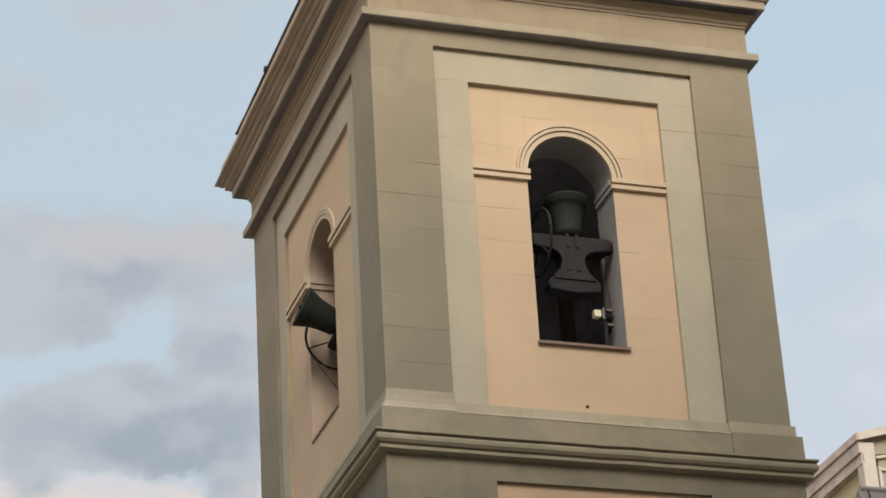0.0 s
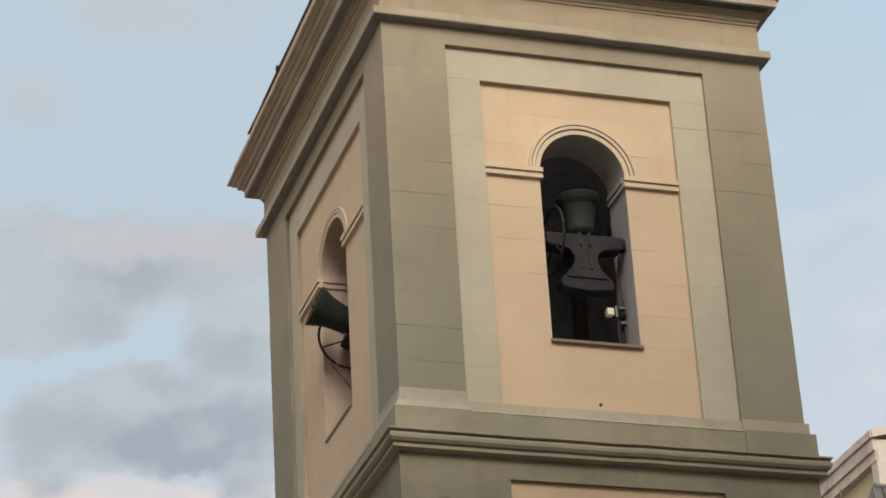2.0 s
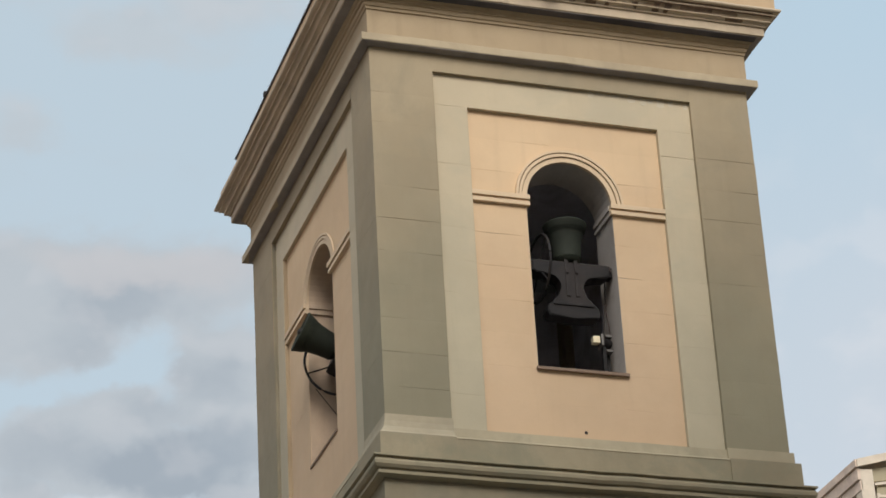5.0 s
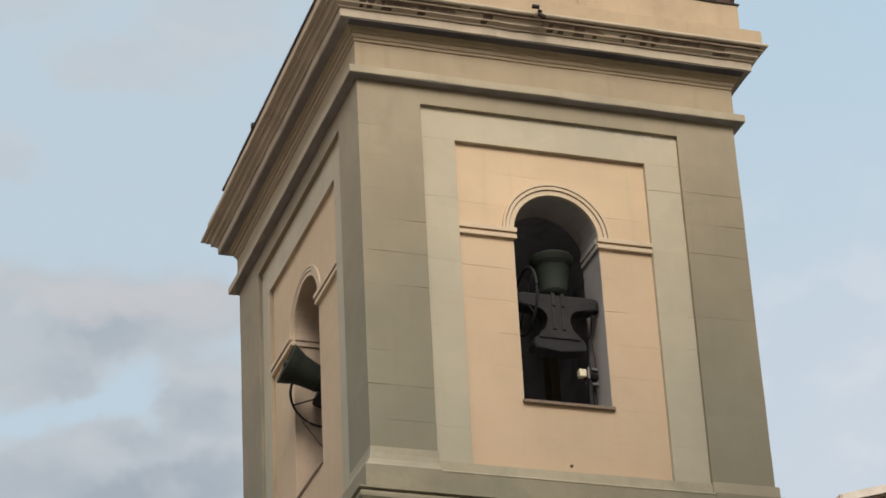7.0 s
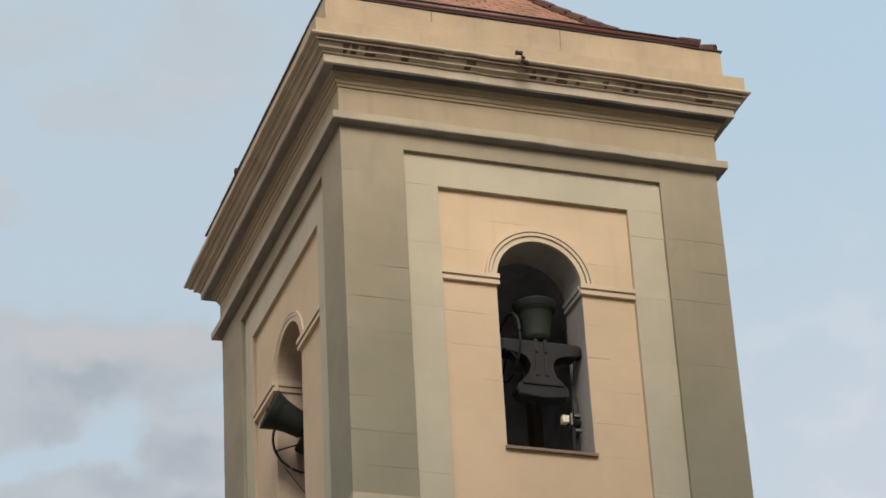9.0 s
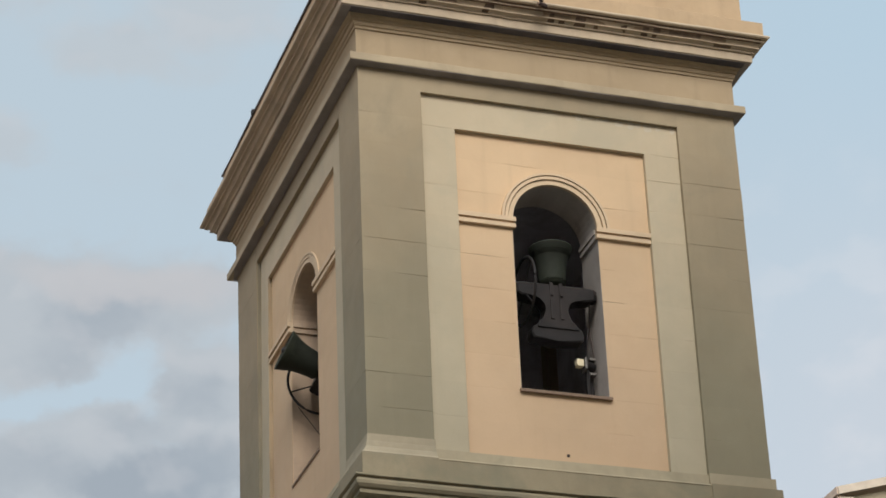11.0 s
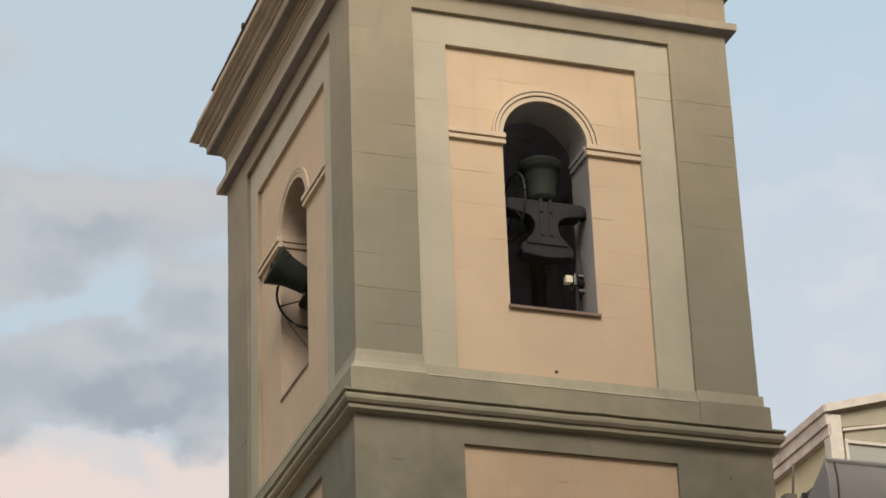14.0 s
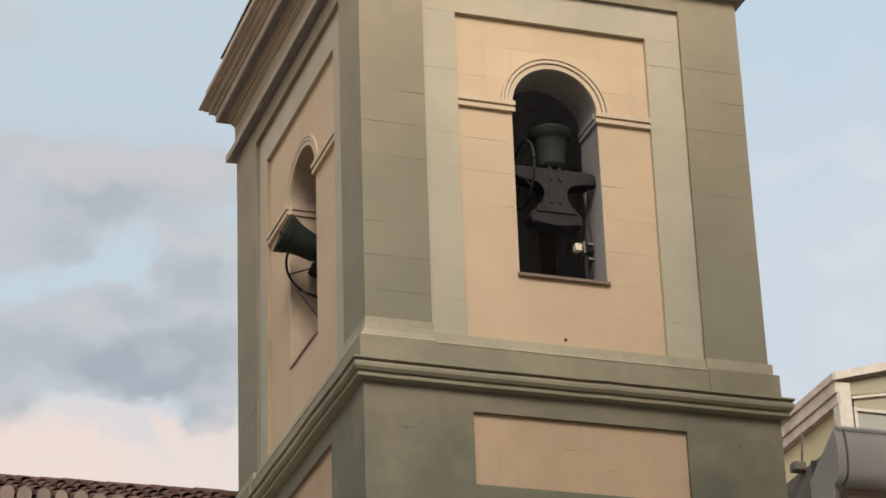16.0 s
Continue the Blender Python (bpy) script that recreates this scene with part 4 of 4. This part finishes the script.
# ---- church wing with a barrel-tiled roof, beside the tower ----
wing = thing("church_wing", (-6.0, 6.5, 0), "plastered church wing with weathered barrel-tile roof", "church")
EAVE_Y, EAVE_Z = 4.55, Z0 - 1.655
WING_X = (-14.0, -0.055)
PITCH = radians(25.2)
part("wall", box((WING_X[0], EAVE_Y + 0.32, 0), (WING_X[1], 9.0, EAVE_Z - 0.12)), CHURCH, wing)
part("eaves_moulding", prism([(0.0, -0.05), (0.0, -0.12), (0.10, -0.15), (0.22, -0.30), (0.34, -0.32), (0.34, -0.02)], lambda u, d, z: (d, EAVE_Y + 0.02 + u, EAVE_Z + z), WING_X[0], WING_X[1]), CHURCH, wing, "moulded beige eaves")
RUN = 1.6
ridge_y, ridge_z = EAVE_Y + RUN, EAVE_Z + RUN * math.tan(PITCH) - 0.03
slab = prism([(0.02, -0.02), (RUN, RUN * math.tan(PITCH) - 0.02), (RUN + 2.6, RUN * math.tan(PITCH) - 0.8), (RUN + 2.6, -0.25), (0.3, -0.12)], lambda u, d, z: (d, EAVE_Y + u, EAVE_Z + z), WING_X[0], WING_X[1])
deck = part("roof", slab, OLD_TILE, wing)
STEP, LONG = 0.215, 0.36
rows_up = int(RUN / math.cos(PITCH) / LONG) + 1


def barrel_tile():
    """A half-round tile, 0.42 m long, narrowing upward, open below."""
    bm = bmesh.new()
    rings = []
    for y, r in ((0.0, 0.084), (0.44, 0.068)):
        for rr in (r, r - 0.014):
            rings.append([bm.verts.new((rr * math.cos(math.pi * k / 8), y, rr * 1.0 * math.sin(math.pi * k / 8))) for k in range(9)])
    for a, b in ((0, 2), (1, 3), (0, 1), (2, 3)):
        for k in range(8):
            bm.faces.new((rings[a][k], rings[a][k + 1], rings[b][k + 1], rings[b][k]))
    return flat_mesh("barrel_tile", bm, OLD_TILE)


def mortar_plug():
    bm = bmesh.new()
    rim = [(0.079 * math.cos(math.pi * k / 10), 0.090 * math.sin(math.pi * k / 10)) for k in range(11)] + [(-0.074, -0.085), (0.07, -0.09)]
    rim = [(x * (1 + 0.05 * math.sin(7 * x)), z) for x, z in rim]
    prism(rim, lambda u, d, z: (u, d, z), 0.0, 0.12, bm)
    return flat_mesh("tile_mortar", bm, MORTAR)


tile_mesh, plug_mesh = barrel_tile(), mortar_plug()
tile_rng = random.Random(11)
far_bm = bmesh.new()
for c in range(int((WING_X[1] - WING_X[0]) / STEP)):
    x = -0.16 - c * STEP
    if x - 0.1 < WING_X[0]:
        break
    if c < 30:
        plug = part("tile_plug", plug_mesh, None, deck)
        plug.matrix_basis = Matrix.Translation((x + tile_rng.uniform(-0.012, 0.012), EAVE_Y - 0.04, EAVE_Z + 0.045 + tile_rng.uniform(-0.012, 0.006))) @ pose(0, 0, 0, 0, tile_rng.uniform(-7, 7), 0) @ Matrix.Diagonal((tile_rng.uniform(0.92, 1.06), 1, tile_rng.uniform(0.9, 1.08), 1))
        for r in range(rows_up):
            q = r * LONG
            piece = part("barrel_tile", tile_mesh, None, deck)
            piece.matrix_basis = Matrix.Translation((x + tile_rng.uniform(-0.01, 0.01), EAVE_Y - 0.01 + q * math.cos(PITCH), EAVE_Z + 0.045 + q * math.sin(PITCH) + 0.03 * r / rows_up * max(0.0, 1 + x / 6.5) + tile_rng.uniform(-0.006, 0.010))) @ pose(0, 0, 0, math.degrees(PITCH) - 3, tile_rng.uniform(-4, 4), tile_rng.uniform(-2, 2))
    else:
        for r in range(rows_up):
            q = r * LONG
            tube([(x, EAVE_Y - 0.01 + q * math.cos(PITCH), EAVE_Z + 0.03 + q * math.sin(PITCH)), (x, EAVE_Y + (q + LONG) * math.cos(PITCH), EAVE_Z + 0.02 + (q + LONG) * math.sin(PITCH))], 0.08, 8, far_bm)
tagged(part("far_tiles", far_bm, OLD_TILE, deck), kind="stuff")
# ridge tiles, lapped along the ridge
ridge_bm = bmesh.new()
ridge_rings = []
for y, r in ((0.0, 0.118), (0.37, 0.098)):
    for rr in (r, r - 0.016):
        ridge_rings.append([ridge_bm.verts.new((y, rr * 1.25 * math.cos(math.pi * k / 8), rr * math.sin(math.pi * k / 8))) for k in range(9)])
for a, b in ((0, 2), (1, 3), (0, 1), (2, 3)):
    for k in range(8):
        ridge_bm.faces.new((ridge_rings[a][k], ridge_rings[a][k + 1], ridge_rings[b][k + 1], ridge_rings[b][k]))
ridge_mesh = flat_mesh("ridge_tile", ridge_bm, OLD_TILE)
part("roof", prism([(0.9, 0.05), (RUN, RUN * math.tan(PITCH) - 0.05), (RUN + 2.6, RUN * math.tan(PITCH) - 0.8), (RUN + 2.6, -0.25), (0.9, -0.12)], lambda u, d, z: (d, EAVE_Y + u, EAVE_Z + z), WING_X[1] + 0.002, 0.8), OLD_TILE, wing)
for c in range(-4, 34):
    piece = part("ridge_tile", ridge_mesh, None, deck)
    piece.matrix_basis = Matrix.Translation((-0.10 - 0.275 * (c + 1), ridge_y, ridge_z + 0.065 * max(0.0, 1 - 0.042 * (c + 1)) + tile_rng.uniform(-0.006, 0.006))) @ pose(0, 0, 0, 0, -2.5 + tile_rng.uniform(-1, 1))

# ---- the house behind, with a glazed gable room on top ----
house = thing("house", (13.5, 11.5, 0), "tall cream house with glazed gable loft and wooden eaves", "house")
HX, HY, HZ = 9.70, 8.0, Z0 + 2.50      # its corner under the roof
part("wall", box((HX + 0.10, HY + 0.14, 0), (HX + 8.0, HY + 7.0, HZ - 2.6)), CREAM_WALL, house, "cream plastered wall")
part("side_wall", box((HX + 0.11, HY + 0.30, HZ - 2.6), (HX + 0.36, HY + 7.0, HZ - 0.35)), CREAM_WALL, house)
part("gable_back", box((HX + 0.36, HY + 0.9, HZ - 2.6), (HX + 8.0, HY + 1.0, HZ - 0.2)), BLIND, house, "drawn canvas blind")
SL = 0.275                              # rise of the verge


def house_front(u, d, z):
    return (HX + u, HY + d, HZ + z)


roof_house = part("roof", prism([(0.0, -0.02), (4.2, 4.2 * SL - 0.02), (8.2, 0.10), (8.2, 0.18), (4.2, 4.2 * SL + 0.10), (0.0, 0.06)], house_front, -0.02, 7.3), WOOD, house, "shallow gabled roof")
part("verge_board", prism([(-0.03, -0.055), (4.2, 4.2 * SL - 0.04), (4.2, 4.2 * SL + 0.10), (-0.03, 0.065)], house_front, -0.06, -0.021), WHITE, house, "pale verge board")
part("verge_board", prism([(4.2, 4.2 * SL - 0.08), (8.2, 0.03), (8.2, 0.19), (4.2, 4.2 * SL + 0.11)], house_front, -0.06, -0.021), WHITE, house)
part("fascia", box((HX - 0.05, HY - 0.03, HZ - 0.05), (HX - 0.004, HY + 7.3, HZ + 0.07), 0.006), WOOD, house, "weathered wooden fascia")
part("fascia", box((HX - 0.02, HY - 0.01, HZ - 0.24), (HX + 0.03, HY + 7.3, HZ - 0.055), 0.006), WOOD, house)
part("fascia", box((HX + 0.01, HY + 0.0, HZ - 0.40), (HX + 0.05, HY + 7.3, HZ - 0.245), 0.006), WOOD, house)
part("eaves_soffit", box((HX + 0.05, HY + 0.05, HZ - 0.41), (HX + 0.14, HY + 7.2, HZ - 0.37)), WOOD, house)
part("corner_post", box((HX + 0.02, HY + 0.0, HZ - 2.6), (HX + 0.235, HY + 0.2, HZ - 0.06), 0.012), WHITE, house, "white painted corner post")
window = part("gable_window", prism([(0.29, -0.485), (7.6, -0.485), (7.6, -0.44), (0.29, -0.44)], house_front, 0.02, 0.12), WHITE, house, "white glazed gable front")
for u in (0.275, 1.55, 2.85, 4.15, 5.45, 6.75):
    part("mullion", prism([(u, -2.2), (u + 0.05, -2.2), (u + 0.05, -0.42), (u, -0.42)], house_front, 0.026, 0.10), WHITE, window)
for u in (0.33, 1.61, 2.91, 4.21, 5.51):
    pane = part("pane", prism([(u, -2.2), (u + 1.22, -2.2), (u + 1.22, -0.50), (u, -0.50)], house_front, 0.055, 0.065), PANES, window)
part("sloping_rail", prism([(0.26, -0.30), (4.2, -0.30 + 3.94 * 0.19), (4.2, -0.26 + 3.94 * 0.19), (0.26, -0.26)], house_front, 0.02, 0.10), WHITE, window)
part("gable_board", prism([(0.24, -0.23), (4.2, 0.45), (4.2, 4.2 * SL - 0.10), (0.24, -0.03)], house_front, 0.06, 0.10), BLIND, house)
part("gable_board", prism([(0.3, -0.44), (4.2, -0.44), (4.2, 0.42), (0.3, -0.29)], house_front, 0.06, 0.10), BLIND, house)
part("downpipe", tube([(HX - 0.10, HY + 0.75, HZ - 6.0), (HX - 0.10, HY + 0.75, HZ - 1.05)], 0.045, 12), IRON, house, smooth=True)
part("lower_side_wall", box((HX - 0.03, HY + 0.32, 0), (HX + 0.105, HY + 7.0, HZ - 1.0)), GREY_WALL, house, "dark grey rendered wall")
part("hopper", box((HX - 0.22, HY + 1.12, HZ - 1.04), (HX - 0.02, HY + 1.32, HZ - 0.90), 0.03), GREY_WALL, house, "grey rainwater hopper")
part("downpipe", tube([(HX - 0.06, HY + 1.20, HZ - 0.92), (HX + 0.0, HY + 1.20, HZ - 0.40)], 0.018, 12), GREY_WALL, house, smooth=True)

# ---- the low building by the camera: the end of its eaves and ogee gutter ----
low = thing("low_building", (-0.2, -13.8, 0), "low plastered building with zinc ogee gutter", "building")
GX, GY, GZ = -3.669, -16.887, Z0 - 9.119
part("wall", prism([(GX + 0.75, GY + 0.45), (5.0, GY + 0.45), (5.0, -11.5), (0.9, -11.5)], lambda u, d, z: (u, z, d), 0.0, GZ - 0.3), CHURCH, low)
part("soffit", box((GX + 0.30, GY + 0.10, GZ - 0.36), (3.4, GY + 0.5, GZ - 0.302)), BROWN, low, "brown boarded soffit")
part("roof", prism([(GX + 0.10, GY + 0.165), (5.2, GY + 0.165), (5.2, -11.3), (0.3, -11.3)], lambda u, d, z: (u, z, d + 0.05 * (z - GY)), GZ - 0.30, GZ - 0.05), OLD_TILE, low)
belly = [(0.0, 0.0), (0.0, -0.012), (-0.012, -0.022), (-0.026, -0.036), (-0.038, -0.054), (-0.045, -0.074), (-0.046, -0.094), (-0.041, -0.114), (-0.030, -0.134), (-0.013, -0.153), (0.006, -0.166), (0.024, -0.175), (0.040, -0.179)]
belly = [(u * 0.25 if u < 0 else u, z) for u, z in belly]
ogee = belly + [(0.07, -0.179), (0.07, -0.168)] + [(u + 0.010, z + 0.008) for u, z in belly[::-1]]
gutter = part("gutter", prism(ogee, lambda u, d, z: (d, GY + u, GZ + z), GX, 3.4), ZINC, low, "grey zinc ogee gutter", smooth=True)
part("lip", tube([(GX, GY + 0.004, GZ), (3.4, GY + 0.004, GZ)], 0.010, 8), ZINC, gutter)
part("end_plate", prism(belly + [(0.075, -0.34), (0.20, -0.34), (0.20, -0.11)],
     lambda u, d, z: (d, GY + u, GZ + z), GX - 0.006, GX - 0.001), ZINC, gutter, "flat zinc end plate")
strap = [(u - 0.004, z) for u, z in belly]
part("joint_strap", prism(strap + [(u + 0.012, z) for u, z in strap[::-1]], lambda u, d, z: (d, GY + u, GZ + z), GX + 0.022, GX + 0.028), GREY_WALL, gutter)
part("fascia", box((GX + 0.06, GY + 0.075, GZ - 0.50), (3.4, GY + 0.115, GZ - 0.165)), BROWN, low, "brown wooden fascia")
